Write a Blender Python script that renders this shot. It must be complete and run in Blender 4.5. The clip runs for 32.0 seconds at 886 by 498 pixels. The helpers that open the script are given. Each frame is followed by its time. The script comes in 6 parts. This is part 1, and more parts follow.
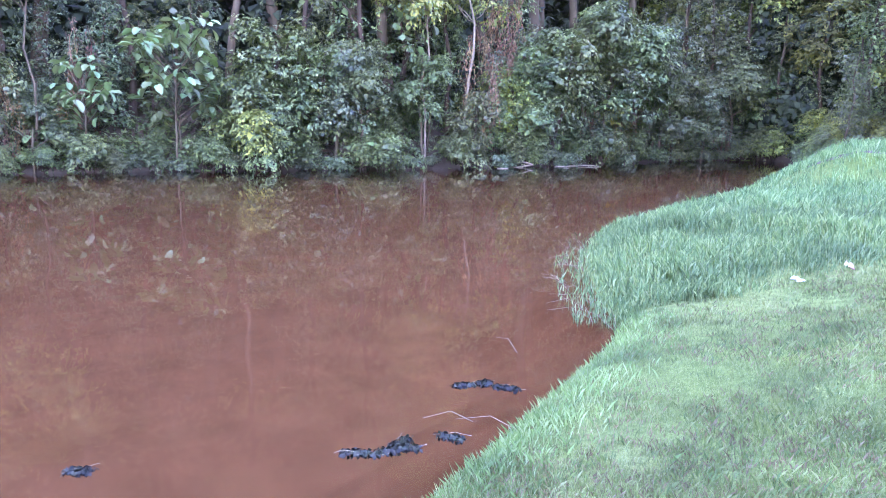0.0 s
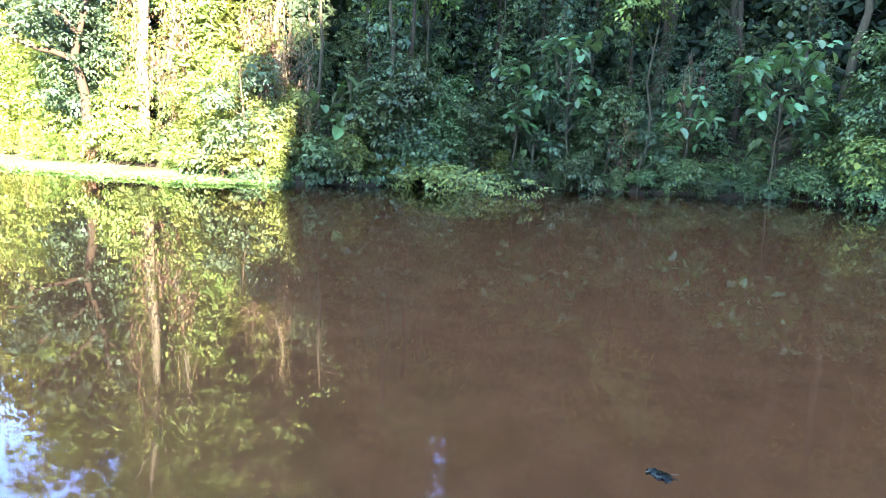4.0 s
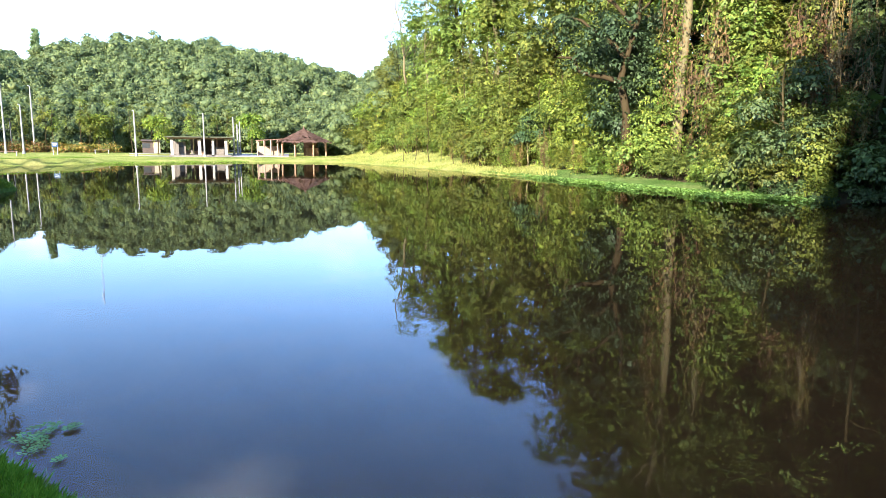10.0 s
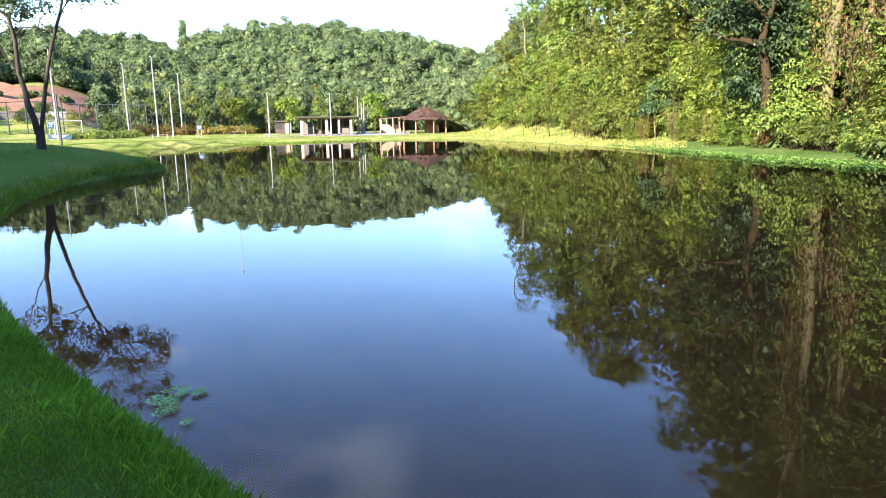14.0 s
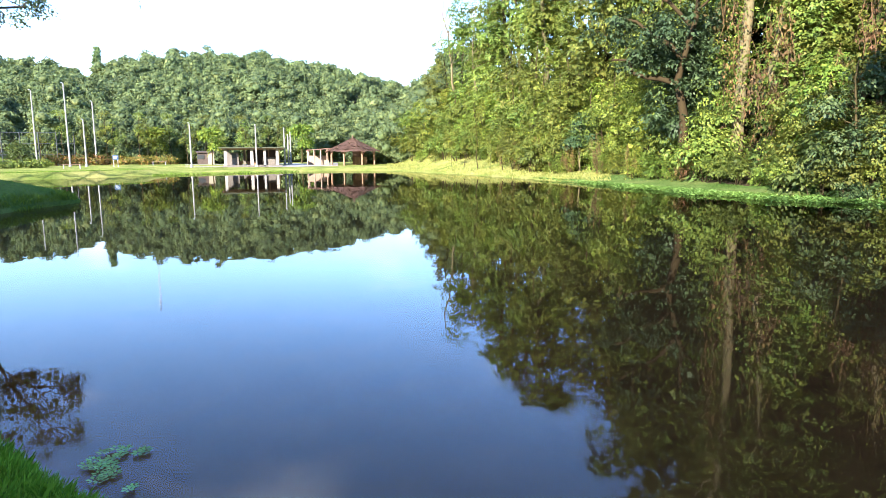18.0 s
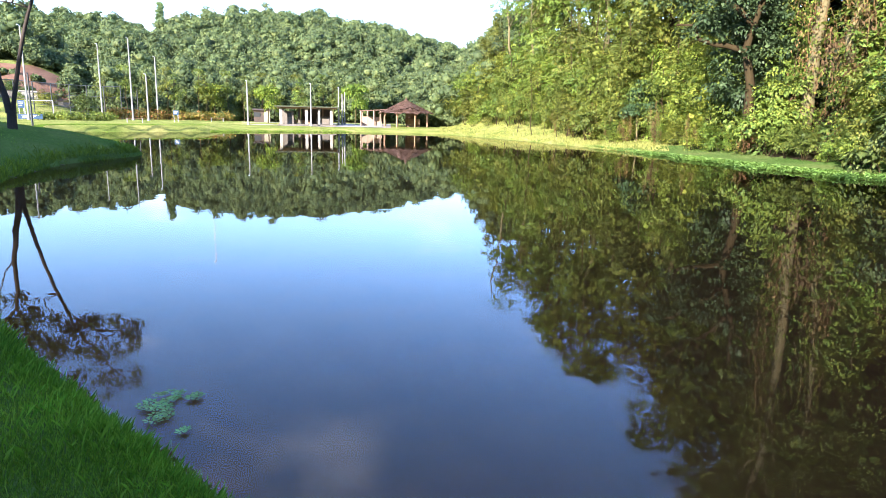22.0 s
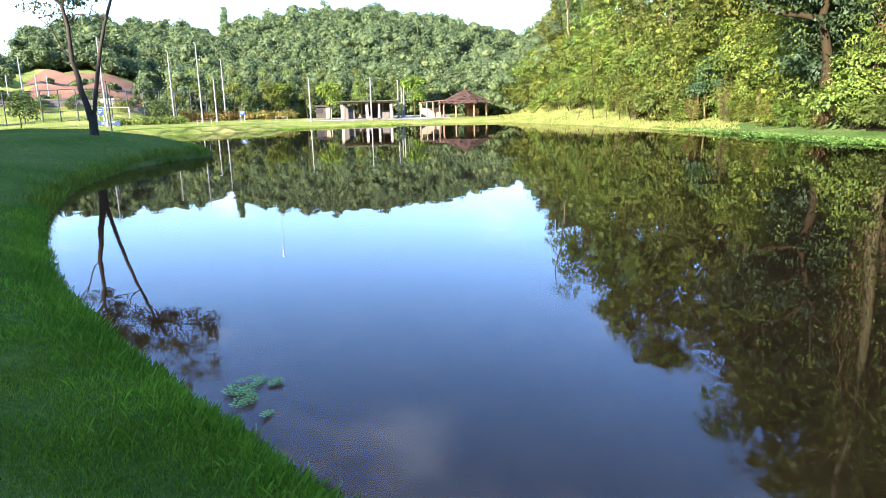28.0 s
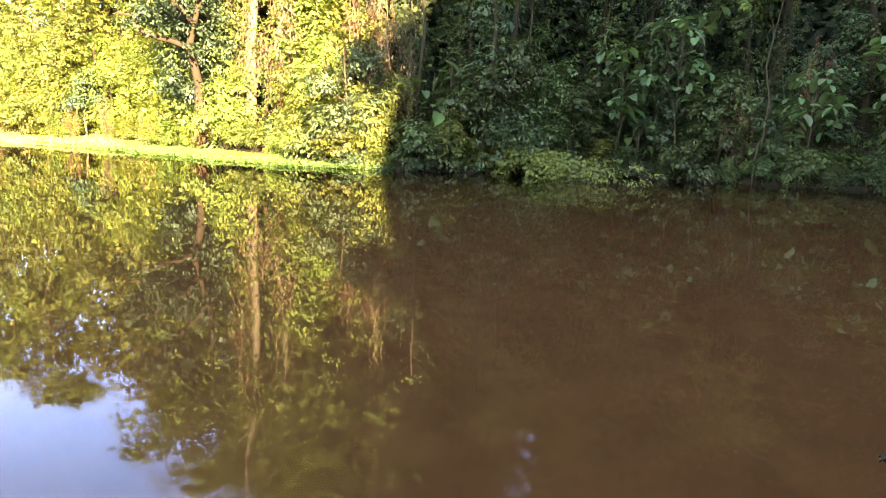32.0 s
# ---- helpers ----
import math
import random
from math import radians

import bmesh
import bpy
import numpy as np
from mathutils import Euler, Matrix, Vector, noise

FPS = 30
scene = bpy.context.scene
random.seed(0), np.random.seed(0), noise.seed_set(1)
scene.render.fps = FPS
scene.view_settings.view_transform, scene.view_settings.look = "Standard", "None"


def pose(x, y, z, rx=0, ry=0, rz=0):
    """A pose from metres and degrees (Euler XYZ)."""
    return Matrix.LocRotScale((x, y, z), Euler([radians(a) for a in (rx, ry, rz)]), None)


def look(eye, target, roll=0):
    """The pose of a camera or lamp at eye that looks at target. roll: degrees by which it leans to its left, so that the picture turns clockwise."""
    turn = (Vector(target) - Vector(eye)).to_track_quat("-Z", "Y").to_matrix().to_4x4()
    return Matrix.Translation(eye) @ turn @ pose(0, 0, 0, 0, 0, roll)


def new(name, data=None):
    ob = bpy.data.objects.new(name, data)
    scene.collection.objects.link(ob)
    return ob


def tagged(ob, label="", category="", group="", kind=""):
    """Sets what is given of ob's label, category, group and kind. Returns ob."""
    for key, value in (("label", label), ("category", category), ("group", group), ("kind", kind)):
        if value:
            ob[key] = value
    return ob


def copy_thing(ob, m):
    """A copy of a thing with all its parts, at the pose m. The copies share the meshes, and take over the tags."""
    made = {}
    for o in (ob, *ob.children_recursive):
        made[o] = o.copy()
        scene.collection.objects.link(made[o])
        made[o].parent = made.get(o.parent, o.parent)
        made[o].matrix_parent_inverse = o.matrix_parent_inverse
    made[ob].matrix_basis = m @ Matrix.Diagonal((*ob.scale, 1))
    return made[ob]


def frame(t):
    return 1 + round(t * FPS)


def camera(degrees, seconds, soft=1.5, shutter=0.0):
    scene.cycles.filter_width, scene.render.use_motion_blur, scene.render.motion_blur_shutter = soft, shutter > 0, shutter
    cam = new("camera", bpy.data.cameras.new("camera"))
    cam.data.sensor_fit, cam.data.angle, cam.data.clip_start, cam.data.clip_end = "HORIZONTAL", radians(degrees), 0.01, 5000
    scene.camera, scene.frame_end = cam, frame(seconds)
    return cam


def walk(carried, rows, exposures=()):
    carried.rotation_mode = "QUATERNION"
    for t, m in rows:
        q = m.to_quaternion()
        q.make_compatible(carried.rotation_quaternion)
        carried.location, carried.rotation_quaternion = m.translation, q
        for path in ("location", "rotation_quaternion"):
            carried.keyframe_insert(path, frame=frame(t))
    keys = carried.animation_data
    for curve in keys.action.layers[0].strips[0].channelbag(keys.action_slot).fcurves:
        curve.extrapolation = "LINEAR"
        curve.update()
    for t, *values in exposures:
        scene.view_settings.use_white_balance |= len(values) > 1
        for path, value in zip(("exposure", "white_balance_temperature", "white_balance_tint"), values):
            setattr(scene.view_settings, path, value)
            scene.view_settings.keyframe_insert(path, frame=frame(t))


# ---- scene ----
cam = camera(68.4, 32.0, soft=0.8)
PATH = [
    (0.0, 0.790, 0.357, 2.051, 79.90, -0.88, 0.49),
    (0.5, 0.871, 0.446, 2.069, 79.71, -0.44, 7.97),
    (1.0, 0.819, 0.480, 2.079, 81.21, -1.64, 11.31),
    (1.5, 0.763, 0.480, 2.077, 81.24, -1.33, 17.12),
    (2.0, 0.702, 0.488, 2.064, 81.25, -0.90, 23.72),
    (2.5, 0.654, 0.456, 2.060, 80.95, -1.56, 31.82),
    (4.5, 0.571, 0.136, 2.152, 80.09, -1.77, 55.76),
    (5.0, 0.418, 0.193, 2.151, 79.24, -1.17, 65.15),
    (5.5, 0.339, 0.289, 2.122, 79.26, -0.22, 74.09),
    (6.0, 0.148, 0.273, 2.064, 78.92, 1.00, 82.67),
    (6.5, 0.036, 0.172, 1.987, 78.54, -0.56, 93.41),
    (7.0, -0.010, 0.096, 1.944, 78.47, -0.33, 101.69),
    (7.5, 0.025, 0.052, 1.943, 79.73, -0.06, 106.43),
    (8.0, 0.069, 0.066, 1.947, 80.06, 1.46, 107.61),
    (8.5, 0.072, 0.061, 1.974, 80.63, 0.83, 104.74),
    (9.0, 0.056, 0.040, 2.000, 81.47, 0.32, 102.71),
    (9.5, 0.065, 0.043, 2.020, 80.90, 0.52, 99.21),
    (10.0, 0.121, 0.115, 2.042, 80.93, -0.56, 92.07),
    (10.5, 0.162, 0.271, 2.061, 80.57, -1.48, 85.20),
    (11.0, 0.165, 0.355, 2.067, 80.35, -2.45, 81.75),
    (11.5, 0.149, 0.387, 2.065, 79.72, -2.59, 82.34),
    (12.0, 0.116, 0.375, 2.059, 80.42, -1.28, 86.37),
    (12.5, 0.065, 0.326, 2.048, 79.00, -0.01, 91.75),
    (13.0, 0.011, 0.253, 2.032, 78.11, 0.63, 98.17),
    (13.5, -0.039, 0.186, 2.013, 77.17, 1.54, 102.88),
    (14.0, -0.079, 0.137, 2.004, 78.87, 0.87, 102.43),
    (14.5, -0.121, 0.082, 1.995, 79.70, -0.52, 101.93),
    (16.5, -0.269, -0.116, 1.959, 80.43, 1.03, 106.74),
    (17.0, -0.281, -0.159, 1.972, 81.25, 1.66, 105.78),
    (17.5, -0.266, -0.201, 2.005, 82.67, 0.44, 100.87),
    (18.0, -0.268, -0.208, 2.012, 81.55, 0.35, 96.02),
    (18.5, -0.294, -0.241, 1.983, 79.32, 0.14, 100.68),
    (19.0, -0.319, -0.264, 1.964, 78.78, 0.01, 106.31),
    (19.5, -0.325, -0.262, 1.975, 79.36, -0.01, 106.56),
    (20.0, -0.326, -0.261, 1.978, 79.17, -0.34, 105.23),
    (20.5, -0.316, -0.265, 1.982, 78.26, -1.15, 104.59),
    (21.0, -0.311, -0.255, 1.979, 78.01, -1.54, 103.89),
    (21.5, -0.294, -0.240, 1.989, 78.54, -1.30, 102.50),
    (22.0, -0.288, -0.215, 1.998, 78.44, -1.29, 100.62),
    (22.5, -0.292, -0.219, 1.994, 78.55, -1.49, 99.74),
    (23.0, -0.295, -0.211, 1.995, 78.78, -1.70, 99.49),
    (23.5, -0.299, -0.223, 1.991, 78.45, -0.95, 101.43),
    (24.0, -0.305, -0.223, 1.983, 77.69, -0.80, 103.04),
    (24.5, -0.300, -0.248, 1.985, 78.63, -0.98, 104.39),
    (25.0, -0.312, -0.261, 1.982, 78.77, -0.61, 105.07),
    (25.5, -0.306, -0.276, 1.987, 78.30, -0.37, 105.15),
    (27.5, -0.265, -0.253, 1.986, 77.95, 1.85, 104.84),
    (28.0, -0.250, -0.255, 1.968, 77.56, 1.40, 105.66),
    (28.5, -0.231, -0.242, 1.949, 77.03, 1.18, 105.39),
    (29.0, -0.196, -0.231, 1.950, 76.65, 1.09, 104.84),
    (29.5, -0.161, -0.216, 1.967, 76.57, -0.30, 100.57),
    (30.0, -0.206, -0.202, 1.951, 75.85, 0.21, 90.76),
    (30.5, -0.271, -0.049, 1.846, 77.65, -1.20, 81.27),
    (31.0, -0.228, 0.049, 1.755, 78.29, -2.24, 70.77),
    (31.5, -0.171, 0.022, 1.707, 79.24, -1.98, 62.71),
    (32.0, -0.076, -0.045, 1.694, 79.98, -2.46, 56.21),
]
EXPOSURES = [(0.0, 6.0, 5680, 85), (1.0, 6.25, 5230, 76), (2.5, 6.8, 4900, 48), (4.5, 4.45, 5500, 35), (5.0, 4.25, 5650, 40), (6.0, 3.2, 6950, 27), (7.0, 2.5, 6030, 20), (8.0, 2.4, 5610, 19), (10.0, 2.4, 5710, 17), (11.0, 2.95, 6830, 25), (12.0, 3.05, 6880, 26), (13.0, 2.67, 6080, 23),
             (14.5, 2.4, 5710, 18), (17.0, 2.41, 5590, 18), (20.0, 2.41, 5610, 20), (25.5, 2.38, 5580, 21), (28.0, 2.45, 5580, 20), (29.0, 2.6, 5580, 21), (30.0, 2.55, 5630, 19), (30.5, 2.95, 6550, 19), (31.0, 3.85, 7250, 28), (32.0, 4.2, 7450, 36)]
walk(cam, [(t, pose(x, y, z, rx, ry, rz)) for t, x, y, z, rx, ry, rz in PATH], EXPOSURES)

# ---- sky and sun ----
SUN_ELEV, SUN_X, SUN_Y = 21.0, 0.93, -0.36   # where the sun stands, seen from the pond
world = bpy.data.worlds.new("sky")
scene.world = world
world.use_nodes = True
wn, wl = world.node_tree.nodes, world.node_tree.links
sky = wn.new("ShaderNodeTexSky")
sky.sky_type, sky.sun_disc = "NISHITA", False
sky.sun_elevation, sky.sun_rotation = radians(SUN_ELEV), math.atan2(SUN_X, SUN_Y)
sky.air_density, sky.dust_density, sky.ozone_density = 1.0, 0.06, 3.0
wtc, wmap, wnoise, wramp, wmix = (wn.new("ShaderNodeTexCoord"), wn.new("ShaderNodeMapping"), wn.new("ShaderNodeTexNoise"),
                                  wn.new("ShaderNodeValToRGB"), wn.new("ShaderNodeMix"))
wmap.inputs["Scale"].default_value = (1.0, 1.0, 2.6)
wmap.inputs["Location"].default_value = (0.35, 0.1, 0.0)
wnoise.inputs["Scale"].default_value, wnoise.inputs["Detail"].default_value, wnoise.inputs["Roughness"].default_value = 2.3, 6.0, 0.55
wramp.color_ramp.elements[0].position, wramp.color_ramp.elements[1].position = 0.55, 0.78
wramp.color_ramp.elements[1].color = (0.9, 0.9, 0.9, 1)
wmix.data_type = "RGBA"
wl.new(wtc.outputs["Generated"], wmap.inputs["Vector"])
wl.new(wmap.outputs[0], wnoise.inputs["Vector"])
wl.new(wnoise.outputs[0], wramp.inputs[0])
wl.new(wramp.outputs[0], wmix.inputs[0])
wl.new(sky.outputs[0], wmix.inputs[6])
wmix.inputs[7].default_value = (6.3, 6.7, 7.4, 1)
wl.new(wmix.outputs[2], wn["Background"].inputs[0])
wn["Background"].inputs[1].default_value = 0.145

sun_data = bpy.data.lights.new("sun", "SUN")
sun_data.energy, sun_data.angle, sun_data.color = 5.0, radians(0.6), (1.0, 0.87, 0.66)
sun = new("sun", sun_data)
SUN_DIR = Vector((SUN_X, SUN_Y, math.tan(radians(SUN_ELEV)) * math.hypot(SUN_X, SUN_Y)))
sun.matrix_world = look(SUN_DIR * 100, (0, 0, 0))

# ---- materials ----
def material(name):
    m = bpy.data.materials.new(name)
    m.use_nodes = True
    return m, m.node_tree.nodes, m.node_tree.links, m.node_tree.nodes["Principled BSDF"]


def noise_node(n, scale, detail=4.0, rough=0.55, vec=None, links=None):
    t = n.new("ShaderNodeTexNoise")
    t.inputs["Scale"].default_value, t.inputs["Detail"].default_value, t.inputs["Roughness"].default_value = scale, detail, rough
    if vec is not None:
        links.new(vec, t.inputs["Vector"])
    return t


def ramp_node(n, links, src, stops):
    r = n.new("ShaderNodeValToRGB")
    while len(r.color_ramp.elements) < len(stops):
        r.color_ramp.elements.new(0.5)
    for e, (p, c) in zip(r.color_ramp.elements, stops):
        e.position, e.color = p, (*c, 1)
    links.new(src, r.inputs[0])
    return r


def mix_node(n, links, fac, a, b, kind="MIX"):
    m = n.new("ShaderNodeMix")
    m.data_type, m.blend_type = "RGBA", kind
    for sock, val in ((m.inputs[0], fac), (m.inputs[6], a), (m.inputs[7], b)):
        if isinstance(val, bpy.types.NodeSocket):
            links.new(val, sock)
        elif isinstance(val, (int, float)):
            sock.default_value = val
        else:
            sock.default_value = (*val, 1)
    return m.outputs[2]


def bump_node(n, links, height, strength, dist, bsdf):
    b = n.new("ShaderNodeBump")
    b.inputs["Strength"].default_value, b.inputs["Distance"].default_value = strength, dist
    links.new(height, b.inputs["Height"])
    links.new(b.outputs[0], bsdf.inputs["Normal"])


def leaf_mat(name, dark, mid, light, rough=0.45, trans=0.3, patch=0.35, low=0.62, high=1.25, spec=0.35):
    """Foliage: every leaf and every plant varies; light passes through the blade."""
    m, n, l, b = material(name)
    geo, info = n.new("ShaderNodeNewGeometry"), n.new("ShaderNodeObjectInfo")
    r = ramp_node(n, l, geo.outputs["Random Per Island"], [(0.0, dark), (0.55, mid), (1.0, light)])
    pn = noise_node(n, patch, 3.0, vec=geo.outputs["Position"], links=l)
    pr = ramp_node(n, l, pn.outputs[0], [(0.3, (low, low * 1.06, low * 0.97)), (0.7, (high, high * 0.93, high * 0.78))])
    c = mix_node(n, l, 1.0, r.outputs[0], pr.outputs[0], "MULTIPLY")
    hs = n.new("ShaderNodeHueSaturation")
    mr = n.new("ShaderNodeMapRange")
    mr.inputs["To Min"].default_value, mr.inputs["To Max"].default_value = 0.475, 0.525
    l.new(info.outputs["Random"], mr.inputs[0])
    l.new(mr.outputs[0], hs.inputs["Hue"])
    mv = n.new("ShaderNodeMapRange")
    mv.inputs["To Min"].default_value, mv.inputs["To Max"].default_value = 0.75, 1.3
    l.new(info.outputs["Random"], mv.inputs[0])
    l.new(mv.outputs[0], hs.inputs["Value"])
    l.new(c, hs.inputs["Color"])
    l.new(hs.outputs[0], b.inputs["Base Color"])
    b.inputs["Roughness"].default_value = rough
    b.inputs["Specular IOR Level"].default_value = spec
    tr, mx = n.new("ShaderNodeBsdfTranslucent"), n.new("ShaderNodeMixShader")
    warm = mix_node(n, l, 1.0, hs.outputs[0], (1.25, 1.15, 0.45), "MULTIPLY")
    l.new(warm, tr.inputs[0])
    mx.inputs[0].default_value = trans
    l.new(b.outputs[0], mx.inputs[1])
    l.new(tr.outputs[0], mx.inputs[2])
    l.new(mx.outputs[0], n["Material Output"].inputs[0])
    return m


def solid_mat(name, a, b_col, scale=6.0, rough=0.8, bump=0.4, dist=0.02, metal=0.0, stretch=None):
    """A surface with two scales of variation in colour and fine relief."""
    m, n, l, b = material(name)
    tc = n.new("ShaderNodeTexCoord")
    mp = n.new("ShaderNodeMapping")
    l.new(tc.outputs["Object"], mp.inputs[0])
    if stretch:
        mp.inputs["Scale"].default_value = stretch
    big = noise_node(n, scale * 0.25, 3.0, vec=mp.outputs[0], links=l)
    fine = noise_node(n, scale * 3.0, 5.0, 0.65, vec=mp.outputs[0], links=l)
    c1 = mix_node(n, l, big.outputs[0], a, b_col)
    fr = ramp_node(n, l, fine.outputs[0], [(0.25, (0.72, 0.72, 0.72)), (0.75, (1.2, 1.2, 1.2))])
    c2 = mix_node(n, l, 1.0, c1, fr.outputs[0], "MULTIPLY")
    l.new(c2, b.inputs["Base Color"])
    b.inputs["Roughness"].default_value, b.inputs["Metallic"].default_value = rough, metal
    if rough >= 0.85:
        b.inputs["Specular IOR Level"].default_value = 0.12
    if bump:
        bump_node(n, l, fine.outputs[0], bump, dist, b)
    return m


# darker leaf for the shaded wood: part of its shade is in the colour
M_SHADE_LEAF = leaf_mat("shade_toned_leaf", (0.033, 0.057, 0.0165), (0.071, 0.115, 0.03), (0.13, 0.173, 0.05), 0.5, 0.25, spec=0.22)
# sun brightness is put into this and the next leaf, over plant tone
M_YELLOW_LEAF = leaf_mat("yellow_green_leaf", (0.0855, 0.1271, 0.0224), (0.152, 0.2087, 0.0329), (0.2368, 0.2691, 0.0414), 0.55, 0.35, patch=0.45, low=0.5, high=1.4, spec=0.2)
# wide patch contrast here and above paints shading between leaf masses
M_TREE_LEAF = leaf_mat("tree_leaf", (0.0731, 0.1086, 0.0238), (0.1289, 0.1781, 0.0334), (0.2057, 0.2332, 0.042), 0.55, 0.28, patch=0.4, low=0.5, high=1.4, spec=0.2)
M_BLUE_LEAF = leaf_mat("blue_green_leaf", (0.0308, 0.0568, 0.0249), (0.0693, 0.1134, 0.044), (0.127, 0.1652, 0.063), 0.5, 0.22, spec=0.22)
M_DRY_LEAF = leaf_mat("dry_vine", (0.075, 0.046, 0.018), (0.14, 0.088, 0.034), (0.22, 0.15, 0.066), 0.85, 0.2)
M_PALE_LEAF = leaf_mat("pale_big_leaf", (0.055, 0.11, 0.036), (0.092, 0.165, 0.056), (0.14, 0.22, 0.08), 0.5, 0.3)
# bluer tint and raised darks put distance haze into the leaf colour
M_HILL_LEAF = leaf_mat("hazed_hill_leaf", (0.054, 0.09, 0.042), (0.088, 0.136, 0.057), (0.14, 0.182, 0.07), 0.6, 0.2, patch=0.15, low=0.5, high=1.5, spec=0.15)
M_LIME_LEAF = leaf_mat("light_green_leaf", (0.034, 0.076, 0.021), (0.056, 0.118, 0.031), (0.09, 0.165, 0.05), 0.5, 0.3, spec=0.2)
# leaf darkened to hold the shade that neighbouring trees cast
M_DEEP_LEAF = leaf_mat("shade_dark_leaf", (0.0243, 0.0486, 0.0216), (0.0432, 0.0837, 0.0351), (0.0743, 0.1283, 0.0567), 0.55, 0.12, spec=0.2)
# leaf darkened to put the wood's inner shade into its colour
M_DARK_LEAF = leaf_mat("deep_shade_leaf", (0.012, 0.026, 0.009), (0.022, 0.047, 0.014), (0.036, 0.07, 0.02), 0.95, 0.2)
M_GRASS = leaf_mat("lawn_grass", (0.075, 0.15, 0.016), (0.125, 0.235, 0.026), (0.2, 0.31, 0.045), 0.6, 0.35, patch=0.8, spec=0.1)
M_GRASS_PALE = leaf_mat("pale_lawn_grass", (0.0585, 0.1144, 0.0314), (0.0904, 0.1658, 0.0515), (0.1489, 0.2173, 0.0972), 0.6, 0.35, patch=1.6, low=0.55, high=1.35, spec=0.1)
M_REED = leaf_mat("tall_grass", (0.0323, 0.0737, 0.0231), (0.0674, 0.1313, 0.0432), (0.1408, 0.2067, 0.0889), 0.6, 0.35, patch=0.8, spec=0.1)
M_DRY_TURF = leaf_mat("dry_turf", (0.0727, 0.0714, 0.0306), (0.1114, 0.1071, 0.051), (0.1599, 0.153, 0.0867), 0.7, 0.3, patch=1.2, spec=0.1)
# dry yellow grass, made paler still to put sunlight into its colour
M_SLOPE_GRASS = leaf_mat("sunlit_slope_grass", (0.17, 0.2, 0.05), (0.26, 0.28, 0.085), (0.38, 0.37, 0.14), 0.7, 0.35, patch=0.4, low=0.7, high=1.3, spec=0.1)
M_CLOVER = leaf_mat("dark_clover", (0.03, 0.075, 0.02), (0.05, 0.11, 0.032), (0.08, 0.155, 0.05), 0.6, 0.3, spec=0.1)
M_LILY = leaf_mat("floating_leaf", (0.091, 0.182, 0.039), (0.156, 0.286, 0.065), (0.26, 0.403, 0.117), 0.5, 0.25, spec=0.15)
M_WEED = leaf_mat("black_weed", (0.006, 0.010, 0.005), (0.012, 0.018, 0.009), (0.022, 0.03, 0.012), 0.5, 0.0, spec=0.12)
M_BARK = solid_mat("grey_brown_bark", (0.034, 0.027, 0.011), (0.082, 0.065, 0.026), 5, 0.9, 0.7, 0.03, stretch=(1, 1, 0.25))
M_PALE_BARK = solid_mat("pale_bark", (0.085, 0.07, 0.032), (0.185, 0.158, 0.078), 5, 0.85, 0.5, 0.02, stretch=(1, 1, 0.3))
M_DARK_BARK = solid_mat("dark_bark", (0.024, 0.017, 0.007), (0.052, 0.038, 0.016), 6, 0.9, 0.7, 0.03, stretch=(1, 1, 0.3))
M_LONE_BARK = solid_mat("rough_brown_bark", (0.03, 0.025, 0.02), (0.085, 0.068, 0.052), 9, 0.9, 1.0, 0.03, stretch=(1, 1, 0.35))
M_SOIL = solid_mat("forest_floor", (0.028, 0.022, 0.010), (0.06, 0.048, 0.02), 2, 0.95, 0.6, 0.06)
M_MUD = solid_mat("brown_silt", (0.066, 0.0292, 0.0086), (0.083, 0.0375, 0.0112), 0.5, 1.0, 0, 0)
M_MUD.node_tree.nodes["Principled BSDF"].inputs["Specular IOR Level"].default_value = 0.0
M_RED = solid_mat("red_earth", (0.15, 0.075, 0.042), (0.33, 0.18, 0.105), 1.6, 0.95, 0.6, 0.2, stretch=(1, 1, 3))
M_CONC = solid_mat("grey_concrete", (0.22, 0.21, 0.195), (0.36, 0.35, 0.325), 3, 0.85, 0.3, 0.01)
M_WHITE = solid_mat("white_paint", (0.55, 0.55, 0.53), (0.7, 0.7, 0.68), 3, 0.6, 0.1, 0.005)
M_METAL = solid_mat("galvanised_steel", (0.42, 0.43, 0.44), (0.58, 0.59, 0.6), 4, 0.45, 0.1, 0.004, 0.7)
M_DARK_METAL = solid_mat("dark_steel", (0.03, 0.035, 0.035), (0.06, 0.065, 0.065), 4, 0.5, 0.1, 0.004, 0.5)
M_WOOD = solid_mat("weathered_wood", (0.20, 0.12, 0.07), (0.36, 0.24, 0.15), 6, 0.85, 0.4, 0.01, stretch=(1, 1, 0.2))
M_TILE = solid_mat("clay_roof", (0.09, 0.055, 0.04), (0.25, 0.15, 0.105), 8, 0.85, 0.4, 0.02)
# the blue is distance haze put into the mountain's base colour
M_MOUNTAIN = solid_mat("haze_blue_mountain", (0.10, 0.17, 0.26), (0.13, 0.21, 0.31), 0.02, 1.0, 0, 0)


